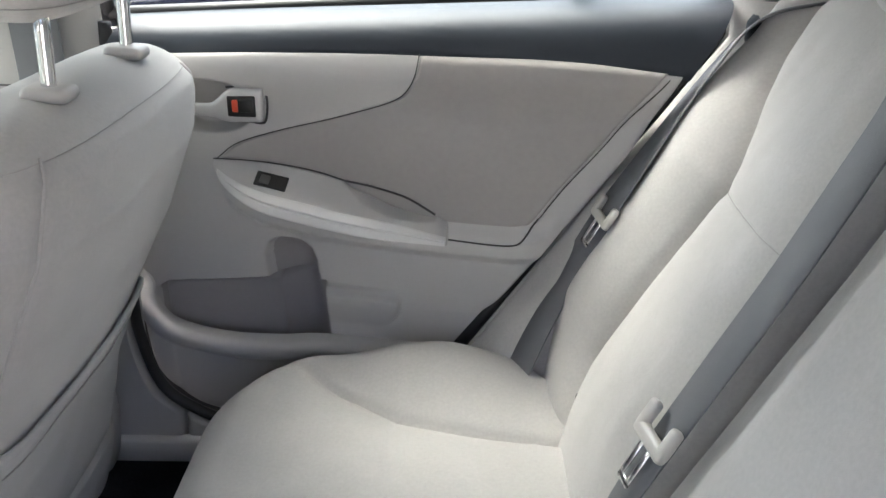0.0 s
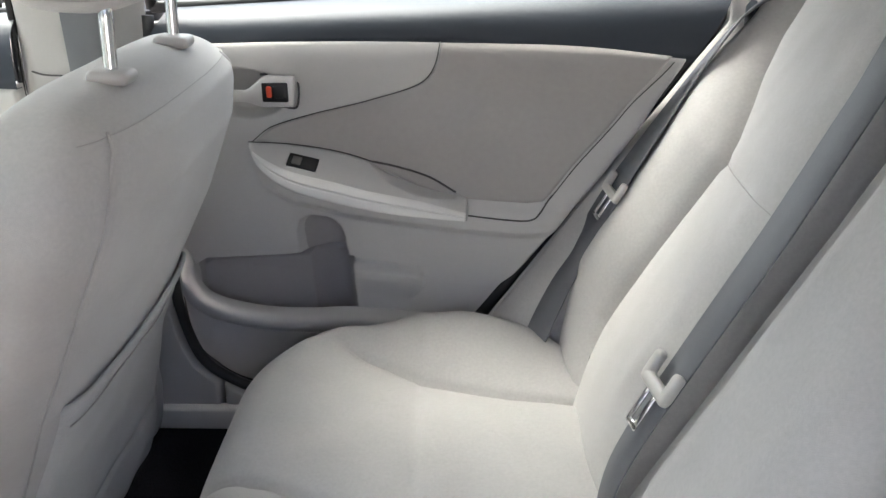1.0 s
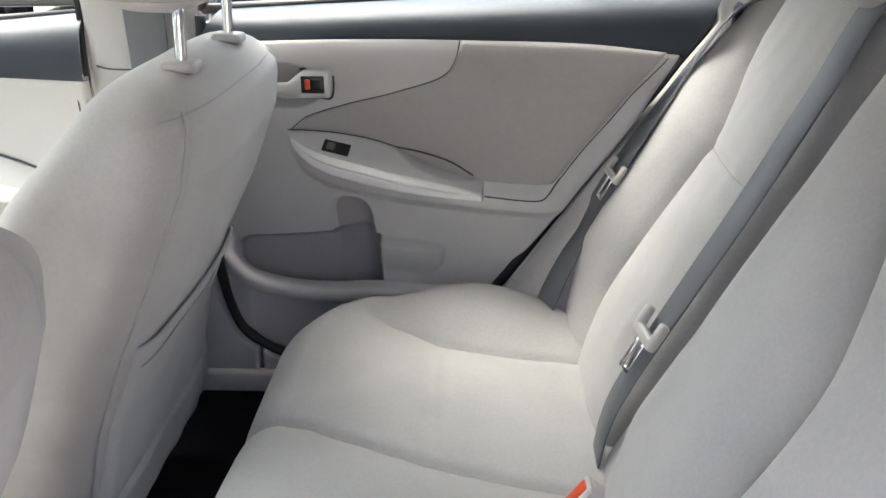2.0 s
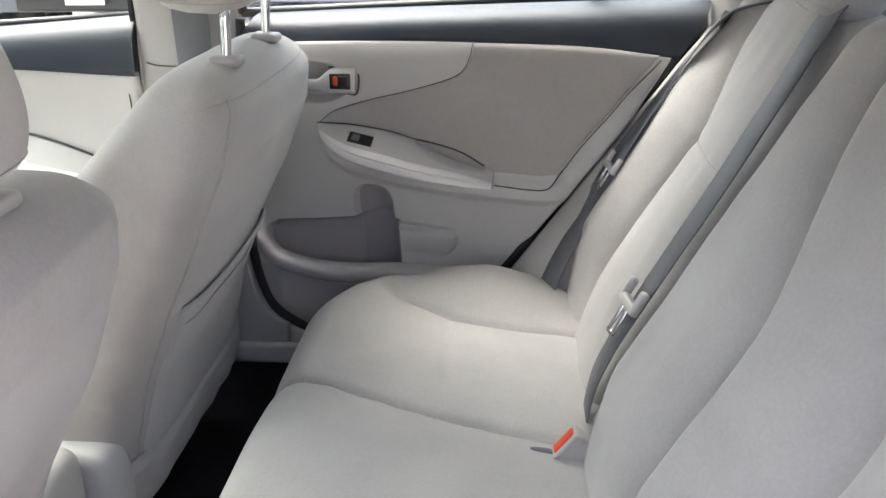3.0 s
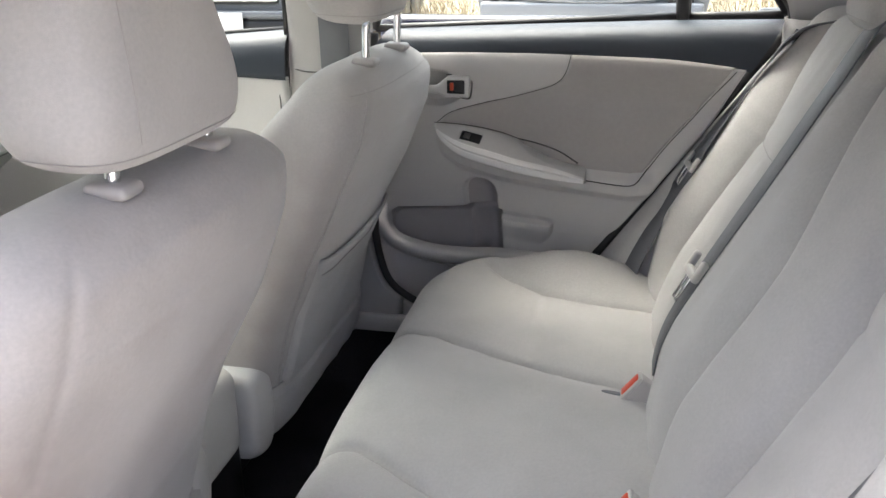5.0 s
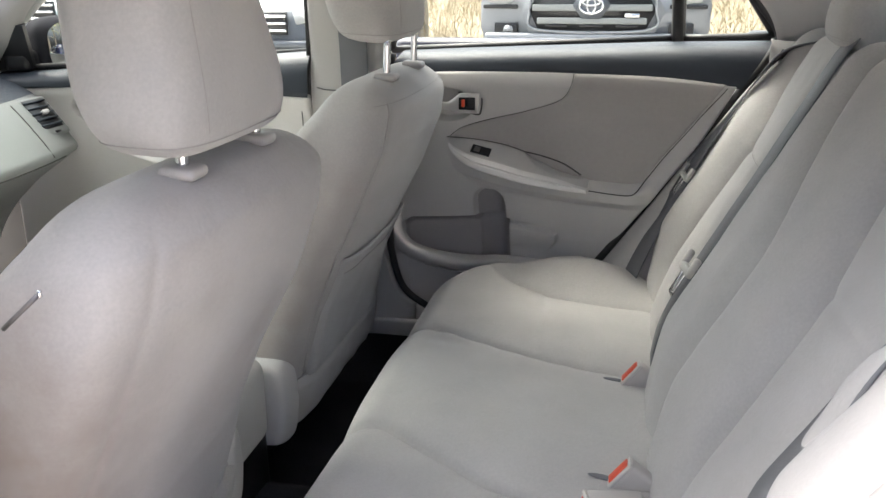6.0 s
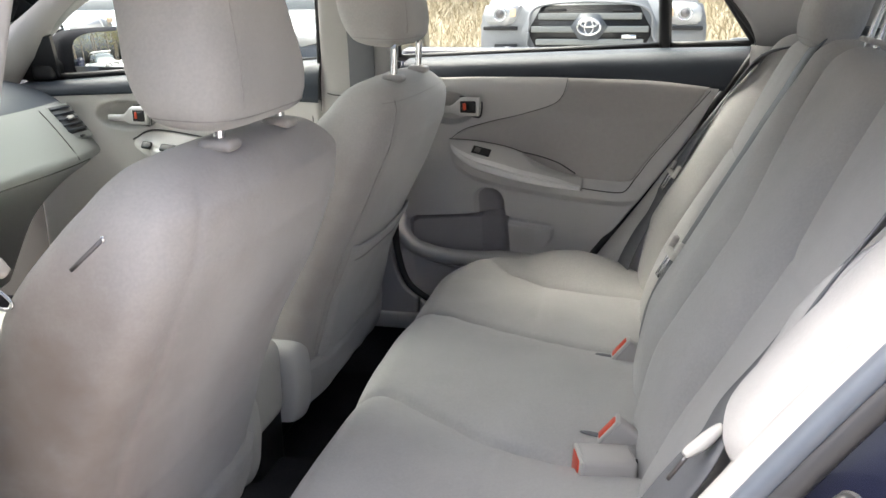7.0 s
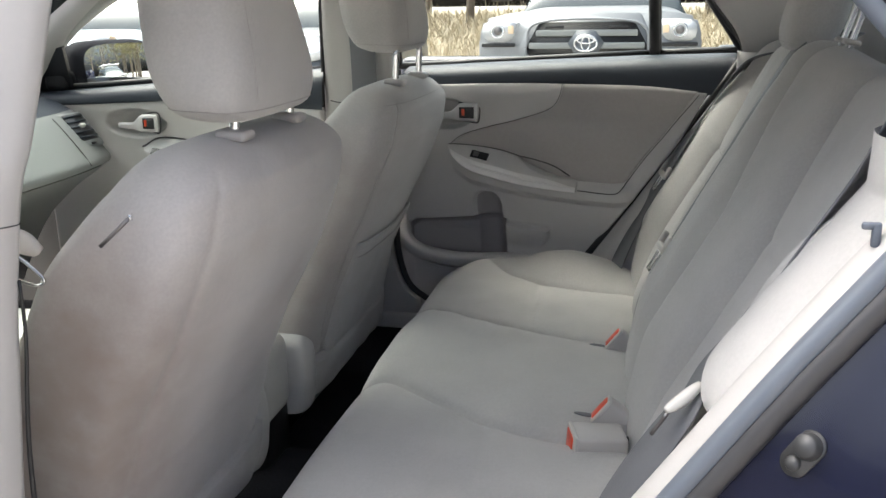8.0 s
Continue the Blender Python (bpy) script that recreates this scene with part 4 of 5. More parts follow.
# slightly convex glass
rows = []
for i in range(13):
    k = max(0.02, i / 12)
    row = []
    for a in range(40):
        c, q = math.cos(2 * math.pi * a / 40), math.sin(2 * math.pi * a / 40)
        py, pz = 0.120 * k * math.copysign(abs(c) ** 0.55, c), 0.064 * k * math.copysign(abs(q) ** 0.55, q)
        row.append(mc + mturn.to_3x3() @ Vector((0.068 - (py * py + pz * pz) / 2.8, py, pz)))
    rows.append(row)
bm = sheet(rows, closed_v=True, cap=False)
part("mirror_glass", bm, M_MIRROR, mirror, "silvered glass")


# ---- pillars, sills, roof ----
def pillar(name, sgn, xs_low, xs_mid, xs_high, label):
    """A pillar trim: x limits at z 0.37, 1.0 and 1.37, rounded towards the cabin."""
    ob = thing(name, label, "pillar", kind="structure")
    rows = []
    for i in range(61):
        z = 0.36 + 1.0 * i / 60
        x0 = float(np.interp(z, [0.36, 1.0, 1.37], [xs_low[0], xs_mid[0], xs_high[0]]))
        x1 = float(np.interp(z, [0.36, 1.0, 1.37], [xs_low[1], xs_mid[1], xs_high[1]]))
        yb = 0.688 - max(0.0, z - 1.0) * 0.36
        row = []
        for j in range(25):
            u = j / 24
            h = 0.028 * max(0.0, 1 - abs(2 * u - 1) ** 3.5) ** 0.6
            row.append((x0 + (x1 - x0) * u, sgn * (yb - h), z))
        rows.append(row)
    part("cover", sheet(rows), M_PILLAR, ob)
    return ob


pillar_1 = pillar("wall_pillar_right", 1, (-0.80, -0.605), (-0.785, -0.602), (-0.735, -0.56), "pale grey plastic pillar cover between the doors")
part("cover_joint", tube([(-0.765, 0.667, 0.925), (-0.74, 0.657, 0.922), (-0.69, 0.655, 0.921)], 0.0014, 16, 6), M_GROOVE, pillar_1, "thin dark joint")
sill = thing("sill_trim_right", "pale grey plastic sill trim along the carpet", "trim", kind="structure")
g = coons([(-0.72, 0.37), (-0.555, 0.37)], [(-0.555, 0.37), (-0.553, 0.428)], [(-0.72, 0.66), (-0.622, 0.66), (-0.617, 0.55), (-0.596, 0.47), (-0.553, 0.428)], [(-0.72, 0.37), (-0.72, 0.66)], 50, 40)
part("trim", slab(g, lambda x, z: 0.664, 0.010, 0.008, 0.03), M_PILLAR, sill)
g = coons([(-0.550, 0.37), (-0.20, 0.37)], [(-0.20, 0.37), (-0.20, 0.40)], [(-0.548, 0.425), (-0.48, 0.394), (-0.40, 0.385), (-0.20, 0.40)], [(-0.550, 0.37), (-0.548, 0.425)], 50, 20)
part("trim", slab(g, lambda x, z: 0.664, 0.010, 0.006, 0.03), M_PILLAR, sill)
part("foot_strip", rounded_box((0.68, 0.022, 0.040), (-0.38, 0.651, 0.370), 0.006, 2), M_PLASTIC, sill)

# front belt hanging on the pillar
fbelt = thing("seat_belt", "dark grey front seat belt hanging along the pillar", "seat belt", group="seat belts")
part("webbing", ribbon([(-0.66, 0.52, 1.33), (-0.665, 0.615, 1.10), (-0.668, 0.640, 0.95), (-0.672, 0.645, 0.70), (-0.68, 0.645, 0.42)], [(0, -1, -0.2), (0, -1, -0.2), (0, -1, 0), (0, -1, 0), (0, -1, 0)], 0.062), M_BELT, fbelt)

# far windscreen pillar, roof lining, C pillars
apil = thing("wall_pillar_front", "pale grey windscreen pillar cover", "pillar", kind="structure")
part("cover", tube([(-1.70, 0.69, 0.93), (-1.565, 0.682, 1.065), (-1.44, 0.668, 1.160), (-1.22, 0.64, 1.265), (-0.97, 0.595, 1.36), (-0.80, 0.57, 1.40)], 0.052, 40, 12, 0.6), M_PILLAR, apil)
apil2 = thing("wall_pillar_front", "pale grey windscreen pillar cover", "pillar", kind="structure")
part("cover", tube([(-1.68, -0.68, 0.90), (-1.545, -0.672, 1.03), (-1.42, -0.655, 1.125), (-1.20, -0.63, 1.215), (-0.95, -0.585, 1.325), (-0.80, -0.56, 1.37)], 0.052, 40, 12, 0.6), M_PILLAR, apil2)


def c_pillar(sgn):
    ob = thing("wall_pillar_rear", "grey plastic cover of the rear roof pillar", "pillar", kind="structure")
    g = coons([(0.195, 1.03), (0.30, 1.0), (0.75, 1.0)], [(0.75, 1.0), (0.60, 1.18), (0.36, 1.37)], [(-0.02, 1.36), (0.2, 1.37), (0.36, 1.37)], [(0.195, 1.03), (0.17, 1.09), (0.108, 1.17), (-0.02, 1.36)], 30, 30)
    rows = [[(x + (0.04 if sgn < 0 else 0.0), sgn * (glass_y(z) - 0.035 - 0.12 * max(0.0, x - 0.2)), z) for x, z in row] for row in g]
    ob2 = part("cover", sheet(rows), M_PLASTIC, ob)
    m = ob2.modifiers.new("thickness", "SOLIDIFY")
    m.thickness = 0.02
    return ob


c_pillar(1)
c_pillar(-1)
part("corner_filler", rounded_box((0.15, 0.03, 0.15), (0.215, 0.715, 0.975), 0.01, 2), M_DARK, door_1, "dark corner behind the door edge")
cbase = thing("trim_shelf_side", "dark slate trim block at the foot of the rear pillar", "trim", kind="structure")
part("block", rounded_box((0.22, 0.10, 0.10), (0.30, 0.645, 0.985), 0.02, 3), M_DARK, cbase)
ceiling = part("ceiling", rounded_box((1.75, 1.16, 0.03), (-0.22, 0, 1.385), 0.012, 2), M_HEAD)
tagged(ceiling, "pale grey fabric roof lining", "headliner", kind="structure")
roof = part("roof_skin", rounded_box((1.85, 1.22, 0.02), (-0.22, 0, 1.42), 0.008, 2), M_BLUE)
tagged(roof, "dark blue painted roof", "car roof", kind="structure")
shelf = part("parcel_shelf", rounded_box((0.52, 1.25, 0.03), (0.62, 0, 0.985), 0.01, 2), M_PLASTIC)
tagged(shelf, "grey cloth-covered shelf behind the rear seat", "shelf", kind="structure")

# added out of view to keep high skylight off the right cushion
rail = part("unseen_roof_rail", rounded_box((0.90, 0.07, 0.12), (-0.30, 0.582, 1.325), 0.025, 4), M_HEAD)
tagged(rail, "unseen pale grey rail added to cut skylight over the closed rear door", "trim", kind="structure")

# its left twin, also unseen, shades the bolster in the open doorway
rail_l = part("unseen_roof_rail", rounded_box((1.20, 0.09, 0.13), (-0.25, -0.605, 1.335), 0.030, 4), M_HEAD)
tagged(rail_l, "unseen pale grey rail added to shade the open doorway", "trim", kind="structure")

# body that closes the car round the cabin
hull = thing("car_body", "dark blue painted car body round the cabin", "car body", kind="structure")
part("floor_pan", rounded_box((2.6, 1.5, 0.04), (-0.55, 0, 0.185), 0.01, 1), M_BLACK, hull)
part("bulkhead", rounded_box((0.04, 1.30, 0.78), (0.42, 0, 0.60), 0.01, 1), M_BLACK, hull)
part("firewall", rounded_box((0.05, 1.5, 0.70), (-1.93, 0, 0.56), 0.01, 1), M_BLACK, hull)
part("boot_lid", rounded_box((0.75, 1.35, 0.05), (1.26, 0, 1.0), 0.02, 2), M_BLUE, hull, "dark blue boot lid")
part("bonnet", rounded_box((1.1, 1.45, 0.05), (-2.5, 0, 0.90), 0.02, 2), M_BLUE, hull, "dark blue bonnet")
part("quarter_panel", rounded_box((1.4, 0.05, 0.72), (0.93, 0.845, 0.62), 0.02, 2), M_BLUE, hull)
part("inner_wall", rounded_box((2.5, 0.008, 0.78), (-0.70, 0.816, 0.58), 0.005, 1), M_BLACK, hull, "black inner body wall")
part("rocker", rounded_box((1.25, 0.10, 0.14), (-0.40, -0.745, 0.27), 0.03, 3), M_BLUE, hull)
part("rocker", rounded_box((1.5, 0.10, 0.14), (-0.80, 0.745, 0.27), 0.03, 3), M_BLUE, hull)

# left doorway: jamb behind the bench, seal, striker
JAMB = ((-0.712, 0.045), (-0.722, 0.058), (-0.732, 0.076), (-0.75, 0.104), (-0.775, 0.145), (-0.80, 0.185), (-0.82, 0.24), (-0.835, 0.34), (-0.845, 0.95))
part("door_jamb", sheet([[(seal_x(z) + dx, y, z) for y, dx in JAMB] for z in np.linspace(0.30, 1.03, 50)]), M_BLUE, hull, "glossy dark blue door jamb")
LEFT_EDGE = [(seal_x(z) + 0.026, z) for z in (0.455, 0.556, 0.695, 0.849, 0.945, 0.995)]
LEFT_TOP = [(0.230, -0.672, 1.045), (0.187, -0.662, 1.10), (0.132, -0.640, 1.165), (0.005, -0.585, 1.31)]
part("door_seal", tube([(x, -0.708, z) for x, z in LEFT_EDGE] + LEFT_TOP, 0.0105, 110, 10), M_RUBBER_GREY, hull, "grey rubber door seal")
part("door_seal", tube([(x + 0.017, -0.713, z) for x, z in LEFT_EDGE] + [(x + 0.018, y - 0.01, z) for x, y, z in LEFT_TOP], 0.011, 110, 10), M_SEAL_DARK, hull, "dark rubber door seal")
striker = thing("door_striker", "steel door striker bolted to the painted jamb", "door striker")
sp = Vector((0.116, -0.733, 0.803))
sn, su = Vector((-0.56, -0.72, 0.40)).normalized(), Vector((0.68, 0, 1)).normalized()
ss = su.cross(sn).normalized()
su = sn.cross(ss)
sm4 = Matrix(((ss.x, su.x, sn.x, sp.x), (ss.y, su.y, sn.y, sp.y), (ss.z, su.z, sn.z, sp.z), (0, 0, 0, 1))) @ Matrix.Scale(0.64, 4)
plate = bmesh.new()
for v in [plate.verts.new((0.019 * math.cos(a), 0.014 * math.copysign(1, math.sin(a)) + 0.019 * math.sin(a), 0.004)) for a in np.linspace(0, 2 * math.pi, 32, endpoint=False)]:
    pass
plate.faces.new(plate.verts[:])
ext = bmesh.ops.extrude_face_region(plate, geom=plate.faces[:])
bmesh.ops.translate(plate, vec=(0, 0, -0.005), verts=[v for v in ext["geom"] if isinstance(v, bmesh.types.BMVert)])
bmesh.ops.transform(plate, matrix=sm4, verts=plate.verts)
part("plate", plate, M_STRIKER, striker)
for dz, r, h in ((0.012, 0.0115, 0.020), (-0.017, 0.007, 0.009)):
    part("bolt", tube([sm4 @ Vector((0, dz, 0)), sm4 @ Vector((0, dz, h))], lambda q, r=r: r * (1 - 0.25 * q * q), 6, 18), M_STRIKER, striker, "round steel bolt head")

# left pillar between the doors, at the edge of the open doorway
pil_l = thing("wall_pillar_left", "pale grey plastic pillar cover at the open doorway", "pillar", kind="structure")
rows, outer_rows = [], []
for i in range(50):
    z = 0.30 + 1.05 * i / 49
    xe = float(np.interp(z, [0.30, 0.68, 0.88, 0.96, 1.03, 1.095, 1.157, 1.35], [-0.606, -0.602, -0.576, -0.561, -0.546, -0.541, -0.538, -0.533]))
    yo = 0.74 - 0.36 * max(0.0, z - 1.0)
    rows.append([(xe - w, -yo + h, z) for w, h in ((0.110, -0.062), (0.060, -0.050), (0.025, -0.032), (0.008, -0.014), (0.0, 0.0), (0.004, 0.010), (0.02, 0.022), (0.08, 0.026), (0.15, 0.02), (0.16, -0.03))])
    outer_rows.append([(xe - w, -yo + h, z) for w, h in ((0.085, -0.045), (0.080, -0.060), (0.090, -0.075), (0.16, -0.080))])
part("cover", sheet(rows), M_PILLAR, pil_l)
part("cover_joint", tube([rows[31][k] for k in range(2, 8)], 0.0007, 30, 6), M_GROOVE, pil_l, "thin dark joint")
part("outer_frame", sheet(outer_rows), M_BLUE, pil_l, "dark blue painted outer pillar")
part("door_seal", tube([(-0.606, -0.722, 0.30), (-0.600, -0.724, 0.68), (-0.579, -0.727, 0.85), (-0.572, -0.733, 0.91)], lambda q: 0.0045 - 0.0030 * q, 30, 8), M_RUBBER, pil_l, "black rubber seal")

# left rear door, standing open beside the doorway, out of view; shades the bolster
door_4 = thing("door_4", "open left rear door, dark blue outside and pale grey inside", "car door", kind="structure")
swing = Matrix.Translation((-0.70, -0.85, 0)) @ Matrix.Rotation(radians(-72), 4, "Z")


def swung(bm):
    bmesh.ops.transform(bm, matrix=swing, verts=bm.verts)
    return bm


part("door_panel", swung(rounded_box((0.92, 0.06, 0.62), (0.48, 0.035, 0.62), 0.03, 3)), M_PLASTIC, door_4)
part("door_skin", swung(rounded_box((0.98, 0.06, 0.70), (0.49, -0.028, 0.59), 0.03, 3)), M_BLUE, door_4, "dark blue painted outer skin")
part("belt_trim", swung(rounded_box((0.92, 0.05, 0.06), (0.48, 0.035, 0.958), 0.015, 3)), M_DARK, door_4, "dark slate upper trim")
part("armrest", swung(rounded_box((0.50, 0.07, 0.06), (0.46, 0.09, 0.74), 0.025, 3)), M_SHINY, door_4, "pale satin armrest")
part("window_frame", swung(tube([(0.02, 0.0, 0.96), (0.06, 0.03, 1.18), (0.10, 0.06, 1.36), (0.30, 0.07, 1.40), (0.55, 0.06, 1.37), (0.80, 0.02, 1.18), (0.95, 0.0, 0.98)], 0.022, 80, 10)), M_BLUE, door_4, "dark blue window frame")

# driver's door closes the cabin beyond the pillar
door_3 = thing("door_3", "closed driver's door with grey plastic panel", "car door", kind="structure")
part("door_panel", rounded_box((0.95, 0.05, 0.70), (-1.16, -0.725, 0.58), 0.02, 3), M_PLASTIC, door_3)
part("door_skin", rounded_box((0.98, 0.05, 0.70), (-1.17, -0.845, 0.60), 0.02, 2), M_BLUE, door_3, "dark blue painted outer skin")
window("window_6", [(-1.51, 0.945), (-0.775, 0.97), (-0.72, 1.35), (-0.90, 1.33), (-1.15, 1.20), (-1.37, 1.095)], "closed driver's window", M_RUBBER, -1)

# ---- dashboard ----
dash = thing("dashboard", "grey dashboard with a dark top and round-cornered air vent", "dashboard")
rows = []
prof = [(-1.90, 0.95), (-1.66, 0.950), (-1.55, 0.930), (-1.485, 0.905), (-1.455, 0.880), (-1.42, 0.84), (-1.388, 0.80), (-1.372, 0.775), (-1.400, 0.748), (-1.50, 0.68), (-1.60, 0.58), (-1.70, 0.40)]
pc = curve(prof, 90)
k1 = int(np.argmax(pc[:, 1] < 0.902))
k2 = int(np.argmax(pc[:, 1] < 0.768))
top_rows, face_rows, low_rows = [], [], []
for j in range(60):
    y = -0.66 + 1.32 * j / 59
    side = 0.05 * (abs(y) / 0.66) ** 4
    top_rows.append([(x - side, y, z) for x, z in pc[:k1 + 1]])
    face_rows.append([(x - side, y, z) for x, z in pc[k1:k2 + 1]])
    low_rows.append([(x - side - 0.004, y, z) for x, z in pc[k2:]])
part("dash_top", sheet(top_rows), M_DARK, dash, "dark slate dash top")
part("dash_face", sheet(face_rows), M_DASH, dash)
part("dash_lower", sheet(low_rows), M_DASH, dash)
part("dash_joint", tube([face_rows[j][-1] for j in range(0, 60, 4)], 0.002, 60, 6), M_GROOVE, dash, "thin dark joint")
part("dash_joint", tube([tuple(Vector(q) + Vector((0.001, 0, 0))) for q in face_rows[53][1::3]], 0.0015, 30, 6), M_GROOVE, dash, "thin dark joint")
VT = pose(-1.468, 0.606, 0.851, 0, -39, 0)


def in_vent(bm):
    bmesh.ops.transform(bm, matrix=VT, verts=bm.verts)
    return bm


vent = part("vent_frame", in_vent(rounded_box((0.014, 0.096, 0.106), (0, 0, 0), 0.006, 3)), M_DASH, dash, "grey vent surround")
part("vent_well", in_vent(rounded_box((0.010, 0.076, 0.084), (0.0035, 0, 0.006), 0.004, 2)), M_BLACK, vent, "black vent opening")
for k in range(5):
    part("slat", in_vent(rounded_box((0.012, 0.074, 0.005), (0.007, 0, -0.026 + 0.016 * k), 0.0015, 1)), M_DARK, vent, "dark vent slat")
part("vent_tab", in_vent(rounded_box((0.014, 0.020, 0.010), (0.012, 0.004, 0.006), 0.003, 2)), M_SILVER, vent, "small silver tab")
part("vent_wheel", in_vent(rounded_box((0.006, 0.020, 0.006), (0.007, 0.004, -0.046), 0.002, 1)), M_BLACK, vent, "small dark thumb wheel")


dash.matrix_basis = pose(0.040, 0, 0)


# ---- seat belts of the bench ----
def tongue(owner, at, along, normal, size=0.9):
    """An ivory belt tongue with a steel blade, threaded on a belt."""
    a, n = Vector(along).normalized(), Vector(normal).normalized()
    n = (n - a * n.dot(a)).normalized()
    s = a.cross(n)
    m = Matrix(((s.x, a.x, n.x, at[0]), (s.y, a.y, n.y, at[1]), (s.z, a.z, n.z, at[2]), (0, 0, 0, 1))) @ Matrix.Scale(size, 4)
    bm = join(rounded_box((0.064, 0.016, 0.013), (0, 0, 0.008), 0.005, 3), rounded_box((0.014, 0.036, 0.013), (-0.026, 0.014, 0.008), 0.005, 3), rounded_box((0.014, 0.036, 0.013), (0.026, 0.014, 0.008), 0.005, 3))
    bmesh.ops.transform(bm, matrix=m, verts=bm.verts)
    ob = part("tongue", bm, M_TONGUE, owner, "ivory plastic belt tongue")
    bm = join(rounded_box((0.008, 0.045, 0.003), (-0.009, -0.03, 0.008), 0.001, 1), rounded_box((0.008, 0.045, 0.003), (0.009, -0.03, 0.008), 0.001, 1), rounded_box((0.026, 0.008, 0.003), (0, -0.05, 0.008), 0.001, 1))
    bmesh.ops.transform(bm, matrix=m, verts=bm.verts)
    part("blade", bm, M_CHROME, ob, "steel tongue blade")
    return ob


belt_c = thing("seat_belt", "dark grey middle seat belt lying down the backrest", "seat belt", group="seat belts")
pc_b = [on_back(0.300, 0.63, -0.05), on_back(0.268, 0.588, 0.026), on_back(0.232, 0.47, 0.039), on_back(0.214, 0.34, 0.041), on_back(0.208, 0.24, 0.042), on_back(0.204, 0.16, 0.042), on_back(0.202, 0.09, 0.040), on_back(0.202, 0.03, 0.030), on_back(0.202, -0.05, 0.0)]
part("webbing", ribbon(pc_b, [(-0.88, -0.16, 0.475)] * 7 + [(-0.95, -0.1, 0.3), (-1.0, 0.0, 0.0)], 0.047), M_BELT, belt_c)
tongue(belt_c, on_back(0.204, 0.155, 0.046), LEAN_X + Vector((0, 0.06, 0)), (-0.88, -0.16, 0.47))

belt_r = thing("seat_belt", "dark grey seat belt along the closed door", "seat belt", group="seat belts")
pr = [(0.262, 0.572, 1.036), (0.198, 0.584, 1.020), (0.148, 0.584, 0.962), (0.078, 0.584, 0.850), (0.038, 0.588, 0.778), (0.006, 0.590, 0.710), (-0.032, 0.580, 0.638), (-0.064, 0.574, 0.562), (-0.080, 0.574, 0.50)]
part("webbing", ribbon(pr, [(-0.70, 0.42, 0.55)] * 3 + [(-0.80, 0.20, 0.5)] + [(-0.80, -0.40, 0.4)] * 2 + [(-0.62, -0.68, 0.35)] * 3, 0.047), M_BELT, belt_r)
tongue(belt_r, (0.038, 0.581, 0.775), (0.45, -0.03, 0.85), (-0.88, -0.25, 0.4), 0.75)

belt_l = thing("seat_belt", "dark grey seat belt along the open doorway", "seat belt", group="seat belts")
pl = [(0.205, -0.560, 1.050), (0.178, -0.548, 0.990), (0.124, -0.543, 0.905), (0.092, -0.545, 0.848), (0.056, -0.570, 0.806), (0.034, -0.600, 0.774), (0.004, -0.604, 0.725), (-0.026, -0.603, 0.665), (-0.060, -0.600, 0.575)]
part("webbing", ribbon(pl, [(-0.70, 0.60, 0.40)] * 4 + [(-0.80, 0.30, 0.42)] + [(-0.80, -0.30, 0.40)] + [(-0.55, -0.75, 0.35)] * 3, 0.046), M_BELT, belt_l)
tg = part("tongue", tube([(0.014, -0.624, 0.779), (0.028, -0.614, 0.786), (0.046, -0.604, 0.800)], lambda q: 0.003 + 0.0035 * math.sin(math.pi * q) ** 0.6, 20, 14, 0.7), M_TONGUE, belt_l, "ivory plastic belt tongue")
part("blade", tube([(0.016, -0.622, 0.776), (0.002, -0.620, 0.752)], 0.0022, 6, 8), M_STEEL, tg, "steel tongue blade")


def buckle(at, yaw, pitch, label, size=(0.075, 0.045, 0.026), stalk=True):
    ob = thing("belt_buckle", label, "belt buckle", group="belt buckles")
    m = pose(*at, 0, pitch, yaw)
    bm = rounded_box(size, (0, 0, 0), 0.006, 3)
    bmesh.ops.transform(bm, matrix=m, verts=bm.verts)
    part("housing", bm, M_BUCKLE, ob)
    bm = rounded_box((0.006, size[1] * 0.98, size[2] * 0.98), (-size[0] / 2 - 0.0005, 0, 0), 0.0028, 3)
    bmesh.ops.transform(bm, matrix=m, verts=bm.verts)
    part("rim", bm, M_TONGUE, ob, "pale rim round the button")
    bm = rounded_box((0.006, size[1] * 0.66, size[2] * 0.80), (-size[0] / 2 - 0.0022, 0, 0), 0.0025, 3)
    bmesh.ops.transform(bm, matrix=m, verts=bm.verts)
    part("release_button", bm, M_RED, ob, "red release button")
    if stalk:
        bm = tube([m @ Vector((size[0] / 2 - 0.01, 0, 0)), m @ Vector((size[0] / 2 + 0.03, 0.004, -0.004)), m @ Vector((size[0] / 2 + 0.055, 0.004, -0.03))], 0.009, 14, 10, 0.6)
        part("stalk", bm, M_BLACK, ob, "black webbing stalk")
    return ob


buckle((-0.020, 0.103, 0.544), 3, 38, "grey belt buckle with red button standing in the seat crease", (0.078, 0.026, 0.046))
buckle((-0.028, -0.190, 0.544), 3, 38, "grey belt buckle with red button standing in the seat crease", (0.078, 0.026, 0.046))
buckle((-0.060, -0.250, 0.545), 15, 4, "large grey belt buckle with red button lying on the cushion", (0.074, 0.056, 0.036))
for x, y in ((-0.074, 0.107), (-0.080, -0.184)):
    # the slit in the cushion that a buckle comes out of
    bm = bmesh.new()
    bmesh.ops.create_uvsphere(bm, u_segments=20, v_segments=10, radius=1.0)
    bmesh.ops.transform(bm, matrix=Matrix.Translation((x, y, cushion_height(x, y) + 0.0005)) @ pose(0, 0, 0, 0, 0, -14) @ Matrix.Diagonal((0.021, 0.0055, 0.0022, 1)), verts=bm.verts)
    part("buckle_slit", bm, M_BELT, rear_cushion, "dark slit for a buckle")

